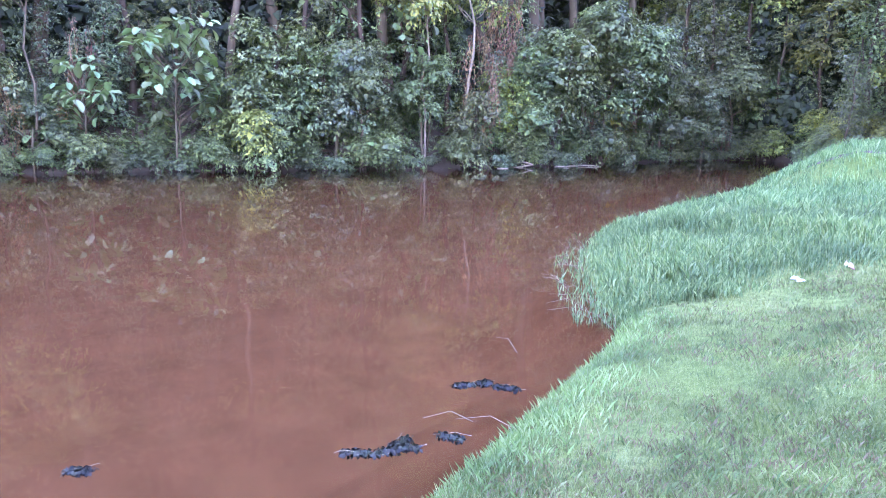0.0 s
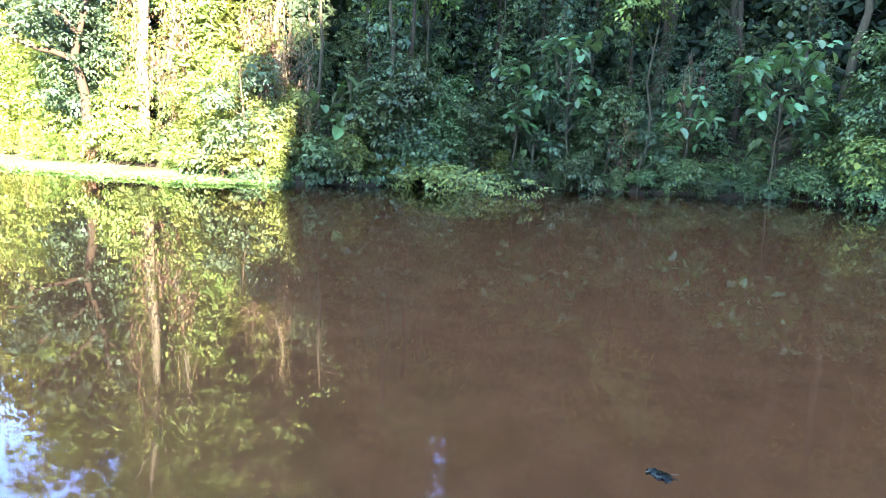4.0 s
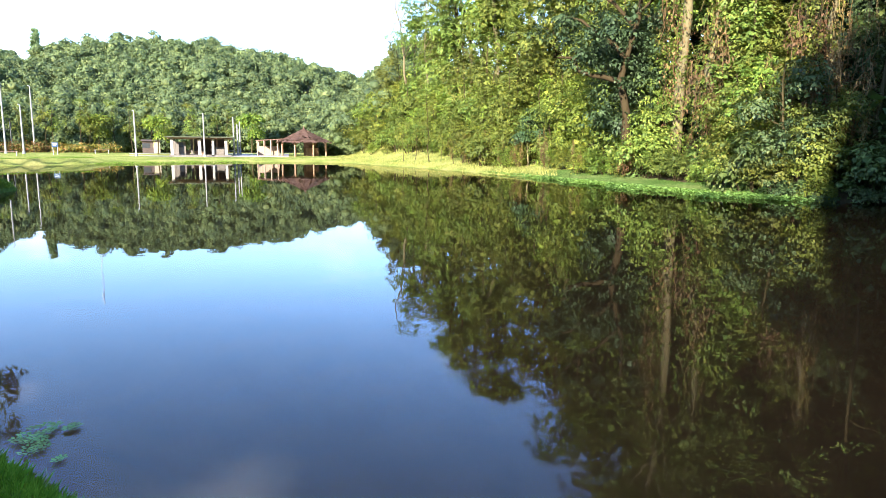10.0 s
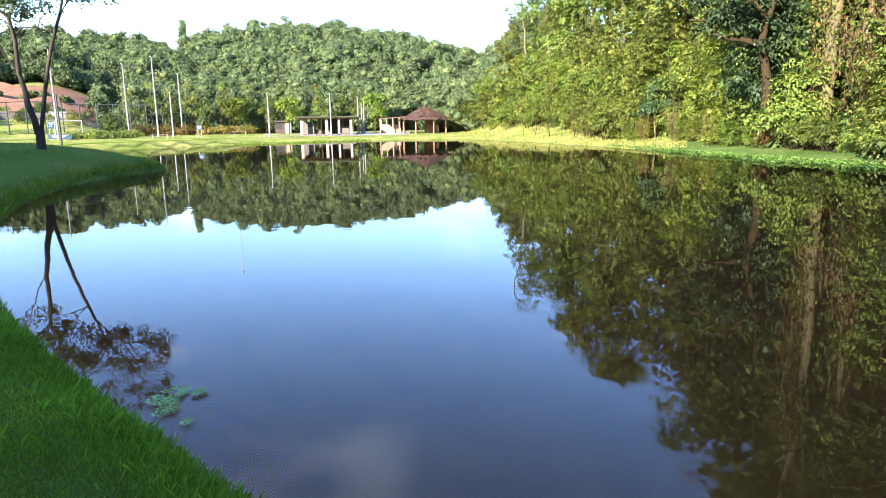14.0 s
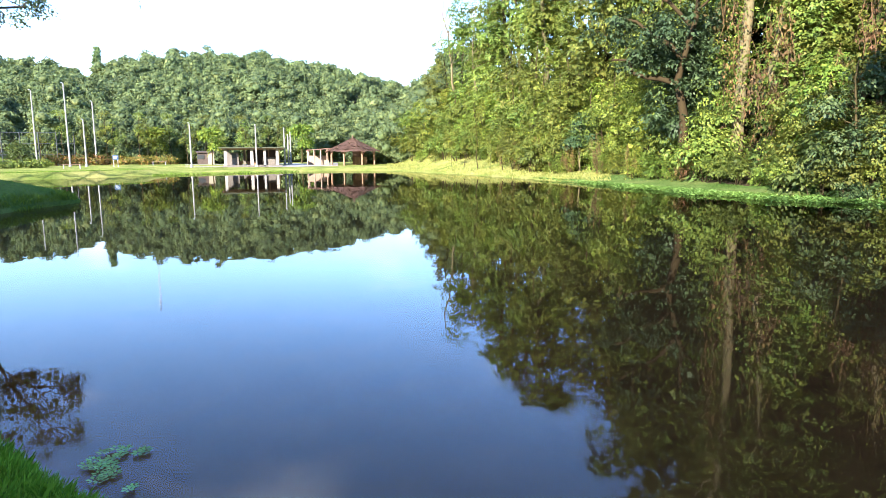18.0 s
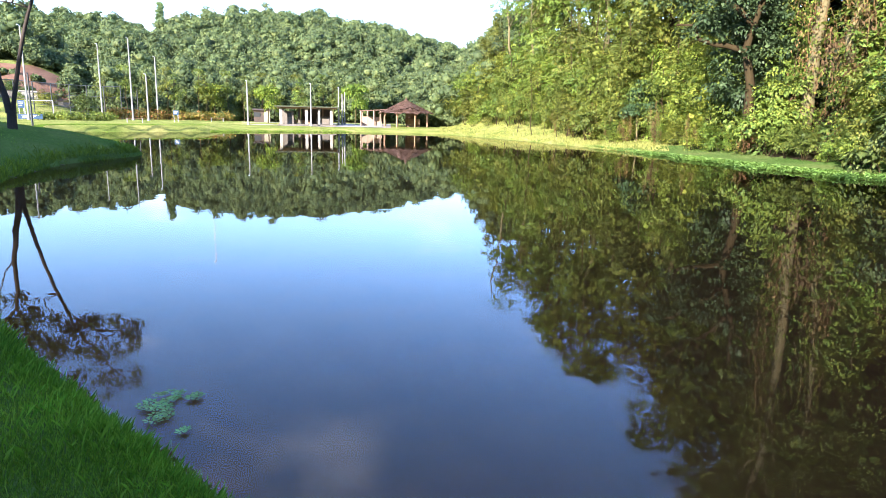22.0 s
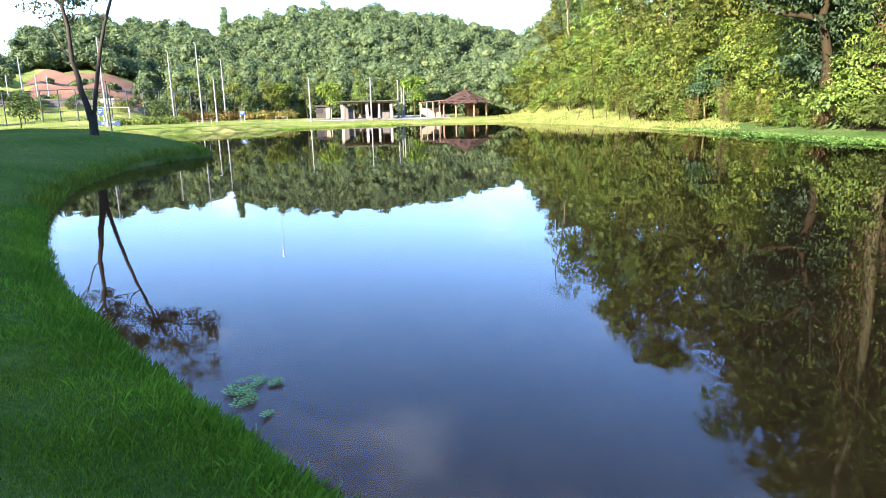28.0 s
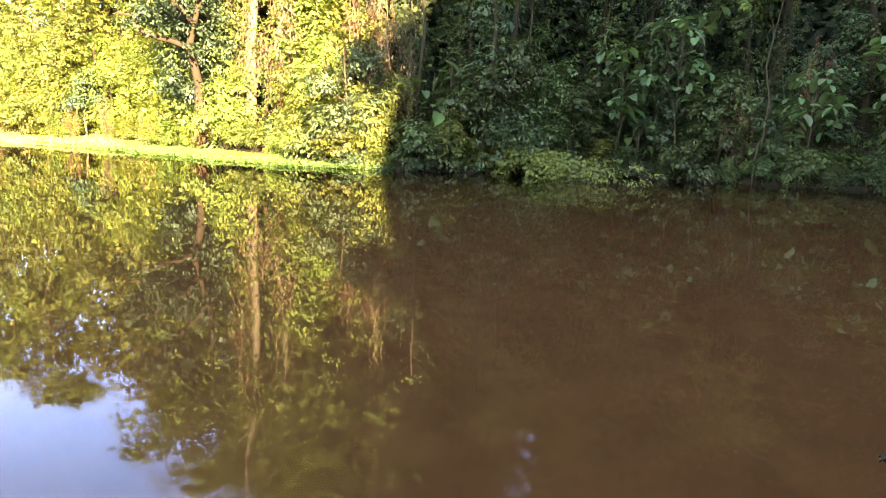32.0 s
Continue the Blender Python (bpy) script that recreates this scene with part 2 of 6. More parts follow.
def lawn_mat(name, low, mid, dry):
    m, n, l, b = material(name)
    geo = n.new("ShaderNodeNewGeometry")
    a = noise_node(n, 0.35, 4, vec=geo.outputs["Position"], links=l)
    f = noise_node(n, 9.0, 6, 0.7, vec=geo.outputs["Position"], links=l)
    g = noise_node(n, 70.0, 4, 0.7, vec=geo.outputs["Position"], links=l)
    c = ramp_node(n, l, a.outputs[0], [(0.3, low), (0.5, mid), (0.7, dry)])
    d = ramp_node(n, l, f.outputs[0], [(0.3, (0.6, 0.65, 0.55)), (0.7, (1.25, 1.2, 1.2))])
    e = ramp_node(n, l, g.outputs[0], [(0.3, (0.6, 0.6, 0.6)), (0.7, (1.3, 1.3, 1.3))])
    c1 = mix_node(n, l, 1.0, c.outputs[0], d.outputs[0], "MULTIPLY")
    c2 = mix_node(n, l, 1.0, c1, e.outputs[0], "MULTIPLY")
    # below the waterline the turf gives way to silt
    sep, wet = n.new("ShaderNodeSeparateXYZ"), n.new("ShaderNodeMapRange")
    l.new(geo.outputs["Position"], sep.inputs[0])
    l.new(sep.outputs["Z"], wet.inputs[0])
    for k_, v_ in (("From Min", 0.015), ("From Max", -0.02), ("To Min", 0.0), ("To Max", 1.0)):
        wet.inputs[k_].default_value = v_
    l.new(mix_node(n, l, wet.outputs[0], c2, (0.075, 0.033, 0.0098)), b.inputs["Base Color"])
    b.inputs["Roughness"].default_value = 1.0
    b.inputs["Specular IOR Level"].default_value = 0.0
    bump_node(n, l, g.outputs[0], 0.8, 0.04, b)
    return m


def water_mat():
    """The still, faintly rippled skin of the water; the silt below gives the pond its brown."""
    m, n, l, b = material("water_surface")
    n.remove(b)
    geo, mp = n.new("ShaderNodeNewGeometry"), n.new("ShaderNodeMapping")
    l.new(geo.outputs["Position"], mp.inputs[0])
    w1 = noise_node(n, 1.3, 3, 0.5, vec=mp.outputs[0], links=l)
    w2 = noise_node(n, 0.25, 2, 0.5, vec=mp.outputs[0], links=l)
    mul, bump = n.new("ShaderNodeMath"), n.new("ShaderNodeBump")
    mul.operation = "MULTIPLY_ADD"
    l.new(w2.outputs[0], mul.inputs[0])
    mul.inputs[1].default_value = 1.2
    l.new(w1.outputs[0], mul.inputs[2])
    bump.inputs["Strength"].default_value, bump.inputs["Distance"].default_value = 0.3, 0.005
    l.new(mul.outputs[0], bump.inputs["Height"])
    gloss, clear_, fres, mix = n.new("ShaderNodeBsdfGlossy"), n.new("ShaderNodeBsdfTransparent"), n.new("ShaderNodeFresnel"), n.new("ShaderNodeMixShader")
    gloss.inputs["Roughness"].default_value, fres.inputs["IOR"].default_value = 0.003, 1.333
    l.new(bump.outputs[0], gloss.inputs["Normal"])
    l.new(bump.outputs[0], fres.inputs["Normal"])
    l.new(fres.outputs[0], mix.inputs[0])
    l.new(clear_.outputs[0], mix.inputs[1])
    l.new(gloss.outputs[0], mix.inputs[2])
    l.new(mix.outputs[0], n["Material Output"].inputs[0])
    return m


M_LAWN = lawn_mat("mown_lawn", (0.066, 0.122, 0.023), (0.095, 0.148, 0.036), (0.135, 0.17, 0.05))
# lawn copy with the far side's sunlight put into its colour
M_PARK_LAWN = lawn_mat("sun_brightened_lawn", (0.14, 0.185, 0.038), (0.22, 0.245, 0.062), (0.33, 0.31, 0.1))
M_WATER = water_mat()

# ---- geometry helpers ----
def mesh_np(name, verts, faces, mats, smooth=False, index=None):
    """A mesh from arrays: verts (n, 3), faces (m, 3) or (m, 4)."""
    verts, faces = np.asarray(verts, np.float32), np.asarray(faces, np.int32)
    me = bpy.data.meshes.new(name)
    m, k = faces.shape
    me.vertices.add(len(verts))
    me.vertices.foreach_set("co", verts.ravel())
    me.loops.add(m * k)
    me.loops.foreach_set("vertex_index", faces.ravel())
    me.polygons.add(m)
    me.polygons.foreach_set("loop_start", np.arange(0, m * k, k, dtype=np.int32))
    if smooth:
        me.polygons.foreach_set("use_smooth", np.ones(m, bool))
    for mat in mats if isinstance(mats, (list, tuple)) else [mats]:
        me.materials.append(mat)
    if index is not None:
        me.polygons.foreach_set("material_index", np.asarray(index, np.int32))
    me.update(calc_edges=True)
    return me


def child(name, me, parent, label="", m=None):
    ob = new(name, me)
    ob.parent = parent
    if m is not None:
        ob.matrix_basis = m
    return tagged(ob, label) if label else ob


def thing(name, label, category, group="", kind="", m=None):
    ob = new(name)
    ob.empty_display_size = 0.2
    if m is not None:
        ob.matrix_basis = m
    return tagged(ob, label, category, group, kind)


def bm_mesh(name, bm, mat, smooth=False):
    me = bpy.data.meshes.new(name)
    bmesh.ops.recalc_face_normals(bm, faces=bm.faces)
    bm.to_mesh(me)
    bm.free()
    for mt in mat if isinstance(mat, (list, tuple)) else [mat]:
        me.materials.append(mt)
    if smooth:
        me.polygons.foreach_set("use_smooth", [True] * len(me.polygons))
    return me


def box_mesh(name, sx, sy, sz, mat, bevel=0.01, base=True):
    """A bevelled block, standing on its base when base is set."""
    bm = bmesh.new()
    bmesh.ops.create_cube(bm, size=1, matrix=Matrix.Translation((0, 0, sz / 2 if base else 0)) @ Matrix.Diagonal((sx, sy, sz, 1)))
    if bevel:
        bmesh.ops.bevel(bm, geom=bm.edges[:], offset=bevel, segments=1, affect="EDGES")
    return bm_mesh(name, bm, mat)


def tube(path, radii, sides=7):
    """Arrays of a tube along a path."""
    p = np.asarray(path, float)
    r = np.broadcast_to(np.asarray(radii, float), (len(p),))
    t = np.gradient(p, axis=0)
    t /= np.linalg.norm(t, axis=1)[:, None] + 1e-9
    ref = np.where(np.abs(t[:, 2:3]) > 0.8, np.array([[1.0, 0, 0]]), np.array([[0, 0, 1.0]]))
    a = np.cross(t, ref)
    a /= np.linalg.norm(a, axis=1)[:, None] + 1e-9
    b = np.cross(t, a)
    ang = np.linspace(0, 2 * np.pi, sides, endpoint=False)
    v = p[:, None] + r[:, None, None] * (np.cos(ang)[None, :, None] * a[:, None] + np.sin(ang)[None, :, None] * b[:, None])
    n, q = len(p), np.arange(sides)
    rows = np.arange(n - 1)[:, None] * sides
    f = np.stack([rows + q, rows + (q + 1) % sides, rows + sides + (q + 1) % sides, rows + sides + q], -1).reshape(-1, 4)
    return v.reshape(-1, 3), f


def merge(parts):
    """Joins (verts, faces) arrays."""
    vs, fs, o = [], [], 0
    for v, f in parts:
        vs.append(v)
        fs.append(f + o)
        o += len(v)
    return np.concatenate(vs), np.concatenate(fs)


def leaves(rng, c, nrm, length, width, droop=0.4, fold=0.18, far=False, aim=None):
    """Folded leaf blades at the points c, facing nrm, each one quad; far ones are plain triangles."""
    n = len(c)
    nrm = nrm / (np.linalg.norm(nrm, axis=1)[:, None] + 1e-9)
    d = rng.normal(size=(n, 3)) if aim is None else aim + rng.normal(0, 0.25, (n, 3))
    d[:, 2] -= droop * 2 if aim is None else droop
    d -= (d * nrm).sum(1)[:, None] * nrm
    d /= np.linalg.norm(d, axis=1)[:, None] + 1e-9
    s = np.cross(d, nrm)
    ln = (length * rng.uniform(0.6, 1.35, n))[:, None]
    wd = ln * width / length
    if far:
        v = np.stack([c - s * wd * 0.5, c + d * ln, c + s * wd * 0.5], 1)
        return v.reshape(-1, 3), np.arange(3 * n).reshape(n, 3)
    lift = nrm * ln * fold
    v = np.stack([c, c + d * ln * 0.42 + s * wd * 0.5 + lift, c + d * ln - lift * 0.4, c + d * ln * 0.42 - s * wd * 0.5 + lift], 1)
    return v.reshape(-1, 3), np.arange(4 * n).reshape(n, 4)


def cloud(rng, blobs, n, length, width, droop=0.4, fill=0.55, up=0.35, loose=0.45, far=False):
    """Leaves gathered on uneven shells round the blobs (x, y, z, rx, ry, rz)."""
    b = np.asarray(blobs, float)
    w = (b[:, 3] * b[:, 5]) + 1e-6
    k = rng.choice(len(b), n, p=w / w.sum())
    u = rng.normal(size=(n, 3))
    u /= np.linalg.norm(u, axis=1)[:, None]
    rad = fill + (1 - fill) * rng.random(n) ** 0.6 + rng.normal(0, 0.09, n)
    lump = 1 + 0.22 * np.sin(u[:, 0] * 5 + k * 1.7) * np.sin(u[:, 1] * 5 + k) + 0.16 * np.sin(u[:, 2] * 9 + k * 2.3)
    c = b[k, :3] + u * b[k, 3:6] * (rad * lump)[:, None]
    nrm = u + np.array([0, 0, up]) + rng.normal(0, loose, (n, 3))
    return leaves(rng, c, nrm, length, width, droop, far=far)


def foliage(rng, blobs, n, length, width, droop=0.4, far=False, per=11, inner=14, reach=1.5, flat=0.4, rise=0.55):
    """Layered sprays of leaves on uneven shells round the blobs, over sparse larger leaves within."""
    b = np.asarray(blobs, float)
    w = (b[:, 3] * b[:, 5]) + 1e-6
    m = max(1, n // per)
    k = rng.choice(len(b), m, p=w / w.sum())
    u = rng.normal(size=(m, 3))
    u[:, 2] += rise
    u /= np.linalg.norm(u, axis=1)[:, None]
    rad = 0.66 + 0.34 * rng.random(m) ** 0.5 + rng.normal(0, 0.06, m)
    lumps = 1 + 0.2 * np.sin(u[:, 0] * 5 + k * 1.7) * np.sin(u[:, 1] * 5 + k) + 0.14 * np.sin(u[:, 2] * 9 + k * 2.3)
    c = b[k, :3] + u * b[k, 3:6] * (rad * lumps)[:, None]
    up = u * 0.6 + np.array([0, 0, flat]) + rng.normal(0, 0.2, (m, 3))
    up /= np.linalg.norm(up, axis=1)[:, None]
    t1 = np.cross(up, np.array([0.31, 0.95, 0.05]))
    t1 /= np.linalg.norm(t1, axis=1)[:, None] + 1e-9
    t2 = np.cross(up, t1)
    g = np.repeat(np.arange(m), per)
    a, rr = rng.uniform(0, 6.28, len(g)), np.sqrt(rng.random(len(g)))
    rs = (length * reach * rng.uniform(0.6, 1.4, m))[g] * rr
    off = t1[g] * np.cos(a)[:, None] + t2[g] * np.sin(a)[:, None]
    pos = c[g] + off * rs[:, None] + up[g] * rng.normal(0, length * 0.12, (len(g), 1))
    pos[:, 2] -= 0.3 * rs * rr
    v, f = leaves(rng, pos, up[g] + off * 0.25 + rng.normal(0, 0.22, (len(g), 3)), length, width, droop, far=far, aim=off * 0.8 + u[g] * 0.7)
    ki = np.repeat(np.arange(len(b)), inner)
    ci = b[ki, :3] + rng.normal(0, 0.24, (len(ki), 3)) * b[ki, 3:6]
    big = min(0.3 if not far else 2.0, float(np.mean(b[:, 3])) * 0.32)
    v2, f2 = leaves(rng, ci, rng.normal(size=(len(ki), 3)), big, big * 0.9, 0.0, far=far)
    return merge([(v, f), (v2, f2)])


def bent(rng, a, b, n=7, wob=0.05):
    """A wavering line from a to b."""
    a, b = np.asarray(a, float), np.asarray(b, float)
    t = np.linspace(0, 1, n)[:, None]
    w = np.cumsum(rng.normal(0, wob, (n, 3)), 0) * np.linalg.norm(b - a) * 0.35
    w -= w[0] + t * (w[-1] - w[0])
    return a + (b - a) * t + w


# ---- the plan: the pond's outline and the lie of the land ----
OUTLINE = [(-2.86, -1.52), (-2.22, -0.56), (-1.25, 0.75), (-0.4, 2.08), (0.78, 3.76), (1.56, 5.05), (2.65, 7.0), (2.8, 9.0), (3.5, 12.4), (5.6, 15.6),
           (9.2, 20.5), (15.5, 30), (23, 41), (31, 53), (27, 60), (17, 53), (9, 45), (1, 39), (-5, 35.5), (-10.5, 33.2), (-15, 30.8), (-19, 28),
           (-22, 24.5), (-24, 19), (-26, 14), (-30.5, 9.8), (-37, 6.6), (-43, 4), (-53, -1.2), (-63, -7.5), (-71, -14), (-70, -22), (-65, -28),
           (-59, -33), (-52, -37), (-45, -39.5), (-36, -31), (-30.5, -23), (-26.3, -18.6), (-21, -17.8), (-15.2, -15), (-10.6, -11.4), (-6.85, -7.5), (-4.5, -4.25)]


def spline(pts, per=6):
    p = np.asarray(pts, float)
    out = []
    for i in range(len(p)):
        a, b, c, d = p[i - 1], p[i], p[(i + 1) % len(p)], p[(i + 2) % len(p)]
        for t in np.arange(per) / per:
            out.append(0.5 * (2 * b + (c - a) * t + (2 * a - 5 * b + 4 * c - d) * t * t + (3 * b - a - 3 * c + d) * t ** 3))
    return np.array(out)


SHORE = spline(OUTLINE)
PER = 6


def shore_dist(x, y):
    """Signed distance to the waterline, positive on land."""
    p = np.stack([np.ravel(x), np.ravel(y)], 1)
    a, b = SHORE, np.roll(SHORE, -1, 0)
    best = np.full(len(p), 1e9)
    inside = np.zeros(len(p), bool)
    for i in range(len(a)):
        e = b[i] - a[i]
        t = np.clip(((p - a[i]) @ e) / (e @ e), 0, 1)
        q = p - a[i] - t[:, None] * e
        best = np.minimum(best, (q * q).sum(1))
        cross = (a[i, 1] > p[:, 1]) != (b[i, 1] > p[:, 1])
        with np.errstate(divide="ignore", invalid="ignore"):
            xs = a[i, 0] + (p[:, 1] - a[i, 1]) * e[0] / (e[1] if e[1] else 1e-9)
        inside ^= cross & (p[:, 0] < xs)
    d = np.sqrt(best)
    return np.where(inside, -d, d).reshape(np.shape(x))


def ease(v, a, b):
    t = np.clip((v - a) / (b - a), 0, 1)
    return t * t * (3 - 2 * t)


def bearing(x, y):
    return np.degrees(np.arctan2(-np.asarray(x, float), np.asarray(y, float)))


def lump(x, y, k):
    return np.sin(x * k + 1.3) * np.sin(y * k * 0.9 + 0.4) + 0.5 * np.sin(x * k * 2.3 + y * k * 1.7) + 0.3 * np.sin(x * k * 4.1 - y * k * 3.7 + 2)


def land(x, y, s=None):
    """Height of the ground."""
    x, y = np.asarray(x, float), np.asarray(y, float)
    s = shore_dist(x, y) if s is None else s
    az, d = bearing(x, y), np.hypot(x, y)
    so = np.maximum(s, 0)
    lip = 0.14 * (1 - np.exp(-so / 0.12))
    near = lip + (1.3 - 0.5 * ease(y, 4.5, 8.0)) * (1 - np.exp(-so / 4.3)) + 0.05 * lump(x, y, 0.5) * ease(so, 0.3, 3)
    near = near + 0.25 * np.exp(-((x + 22.75) ** 2 + (y + 21.6) ** 2) / 30)
    far = 0.1 * (1 - np.exp(-so / 0.2)) + 0.5 * (1 - np.exp(-so / 7.0)) + 0.05 * lump(x, y, 0.2) * ease(so, 1, 6)
    # the wooded hill beyond the far lawn, and the slope behind the near wood
    skyline = np.interp(az, [60, 90, 97, 99, 102, 105, 109, 111.5, 115, 118.7, 122.5, 124.2, 125.3, 130, 135, 137, 137.9, 139, 145],
                        [3.5, 4.2, 5.2, 5.7, 6.5, 7.2, 7.6, 7.9, 8.0, 7.8, 6.9, 6.2, 6.7, 7.0, 6.5, 6.0, 3.6, 2.6, 1.4])
    ridge = np.maximum(300 * np.tan(np.radians(skyline)) - 8.5, 1.0)
    foot_d = 106 + 28 * ease(az, 126, 130)
    hill = ridge * ease(d, foot_d, 305) ** 0.9 + 1.6 * lump(x, y, 0.045) * ease(d, 115, 170)
    far = far + np.where((az > 60) & (az < 165), hill, 0)
    court = 3.4 * ease(az, 127, 133) * ease(d, 98, 110) + (5.2 + 0.6 * np.sin(az * 1.9)) * ease(az, 124.5, 131.5) * (1 - ease(az, 141, 147)) * (0.45 * ease(d, 113, 117) + 0.55 * ease(d, 120, 127))
    far = np.where(az > 120, np.maximum(far, 0.6 + court), far)
    strip = 2.7 * ease(az, 63, 68) + 3.3 * ease(az, 72, 90)
    slope = 0.12 * (1 - np.exp(-so / 0.2)) + (0.62 - 0.2 * ease(az, 60, 75)) * np.maximum(so - 0.3 - strip, 0) + 0.08 * np.minimum(so, strip) + 0.12 * lump(x, y, 0.4) * ease(so, 1, 5)
    slope = slope + 0.12 * np.clip(so - 1.5, 0, 13) * ease(az, 87, 92)
    slope = 22 * (1 - np.exp(-slope / 22)) + 16 * ease(so, 12, 34) * (1 - ease(az, 55, 70))
    wood = ease(az, -40, -30) * (1 - ease(az, 95, 100.5)) * ease(d, 20, 24)
    z = near + (far - near) * ease(d, 42, 58) * ease(np.abs(az), 90, 97)
    z = z * (1 - wood) + slope * wood
    # an unseen steep hillside behind the viewer; its crest shapes the shadow edge
    foot = np.maximum(14, 0.75 * y + 11)
    crest = np.interp(y, [-120, -60, -13.4, -12.0, -9.6, -8.0, -4.5, 1, 30, 60], [22, 22, 14, 17, 26, 35, 45, 47, 45, 32])
    z = z + crest * ease(x - foot, 0, 28)
    return np.where(s < 0, -np.minimum(0.9, 0.55 * -s) - 0.02, z)


def ground_at(x, y):
    return float(land(np.array([x]), np.array([y]))[0])


def ticks(parts):
    out = []
    for a, b, st in parts:
        out += list(np.arange(a, b, st))
    return np.array(out + [parts[-1][1]])


gx = ticks([(-1500, -400, 110), (-400, -260, 10), (-260, -90, 5), (-90, -32, 1.5), (-32, -9, 0.5), (-9, 9, 0.2), (9, 36, 1.0), (36, 120, 6), (120, 1500, 138)])
gy = ticks([(-1500, -260, 124), (-260, -70, 5), (-70, -22, 1.4), (-22, -9, 0.5), (-9, 11, 0.2), (11, 60, 1.0), (60, 120, 5), (120, 1500, 138)])
X, Y = np.meshgrid(gx, gy)
S = shore_dist(X, Y)
Z = land(X, Y, S)
nx, ny = len(gx), len(gy)
q = np.arange(nx * ny).reshape(ny, nx)
gf = np.stack([q[:-1, :-1], q[:-1, 1:], q[1:, 1:], q[1:, :-1]], -1).reshape(-1, 4)
cx, cy, cs = [(a[:-1, :-1] + a[1:, 1:]).ravel() / 2 for a in (X, Y, S)]
caz, cd = bearing(cx, cy), np.hypot(cx, cy)
gi = np.zeros(len(gf), int)
# beyond 45 m the ground takes the sun-brightened lawn copy
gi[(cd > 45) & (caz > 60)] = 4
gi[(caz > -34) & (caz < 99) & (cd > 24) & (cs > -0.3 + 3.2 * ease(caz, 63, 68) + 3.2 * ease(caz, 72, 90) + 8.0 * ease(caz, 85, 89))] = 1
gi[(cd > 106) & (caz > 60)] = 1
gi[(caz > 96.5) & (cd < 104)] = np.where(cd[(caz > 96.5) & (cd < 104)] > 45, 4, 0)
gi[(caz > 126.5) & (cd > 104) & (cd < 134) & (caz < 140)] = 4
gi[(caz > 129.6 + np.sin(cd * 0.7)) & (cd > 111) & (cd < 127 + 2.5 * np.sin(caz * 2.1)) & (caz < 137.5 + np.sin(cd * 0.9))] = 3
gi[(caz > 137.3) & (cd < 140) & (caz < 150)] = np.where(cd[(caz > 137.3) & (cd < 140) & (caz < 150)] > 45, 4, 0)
gi[cx > np.maximum(14, 0.75 * cy + 11) + 5] = 1
gi[cs < np.where(cd < 20, -0.06, -0.9)] = 2
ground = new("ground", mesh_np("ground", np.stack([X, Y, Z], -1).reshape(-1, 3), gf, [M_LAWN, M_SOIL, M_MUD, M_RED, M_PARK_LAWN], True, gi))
tagged(ground, "rolling mown lawn, forest floor and red earth bank", "ground", kind="structure")

# the water fills the bowl of the pond; its rim lies under the banks
water = new("water", bpy.data.meshes.new("water"))
water.data.materials.append(M_WATER)
bm = bmesh.new()
rim = []
for i in range(len(SHORE)):
    e = SHORE[(i + 1) % len(SHORE)] - SHORE[i - 1]
    nrm = np.array([e[1], -e[0]]) / (np.linalg.norm(e) + 1e-9)
    p = SHORE[i] + nrm * 0.02
    rim.append(bm.verts.new((p[0], p[1], 0)))
bmesh.ops.triangle_fill(bm, use_beauty=True, edges=[bm.edges.new((rim[i], rim[(i + 1) % len(rim)])) for i in range(len(rim))])
for f_ in bm.faces:
    if f_.normal.z < 0:
        f_.normal_flip()
bm.to_mesh(water.data)
bm.free()
tagged(water, "still muddy brown pond water with mirror reflections", "water", kind="structure")

# ---- plants ----
def stem_mesh(name, rng, a, b, r0, r1, mat, wob=0.05, n=8, sides=7):
    v, f = tube(bent(rng, a, b, n, wob), np.linspace(r0, r1, n), sides)
    return mesh_np(name, v, f, mat, True)


def make_tree(name, label, seed, height, r0, blobs, n_leaf, leaf, bark, leaf_m, group="", lean=(0, 0), limbs=6, category="tree", droop=0.4, fill=0.55, far=False):
    """A tree at the origin: tapered trunk, limbs that reach into the crown, and a crown of single leaves."""
    rng = np.random.default_rng(seed)
    t = thing(name, label, category, group)
    top = np.array([lean[0], lean[1], height])
    path = bent(rng, (0, 0, -0.3), top, 10, 0.035)
    rad = r0 * np.linspace(1.0, 0.22, 10) ** 0.8
    rad[0] *= 1.35
    child("trunk", mesh_np("trunk", *tube(path, rad, 9), bark, True), t)
    order = rng.permutation(len(blobs))[:limbs]
    for i in order:
        b = np.array(blobs[i][:3])
        k = int(np.clip(np.searchsorted(path[:, 2], b[2] * 0.72), 2, 8))
        v, f = tube(bent(rng, path[k], b, 7, 0.07), np.linspace(rad[k] * 0.55, 0.02, 7), 6)
        child("limb", mesh_np("limb", v, f, bark, True), t)
    child("crown", mesh_np("crown", *foliage(rng, blobs, n_leaf, leaf, leaf * (0.75 if far else 0.6), droop, far=far, rise=0.7 if far else 0.55, flat=0.65), leaf_m), t)
    return t


def crown_blobs(seed, n, zlo, zhi, spread, r, flat=0.75):
    rng = np.random.default_rng(seed)
    out = []
    for _ in range(n):
        a, z = rng.uniform(0, 6.28), rng.uniform(zlo, zhi)
        d = spread * np.sqrt(rng.random()) * (1 - 0.45 * (z - zlo) / (zhi - zlo + 1e-6))
        q_ = r * rng.uniform(0.65, 1.25)
        out.append((d * math.cos(a), d * math.sin(a), z, q_, q_, q_ * flat))
    return out


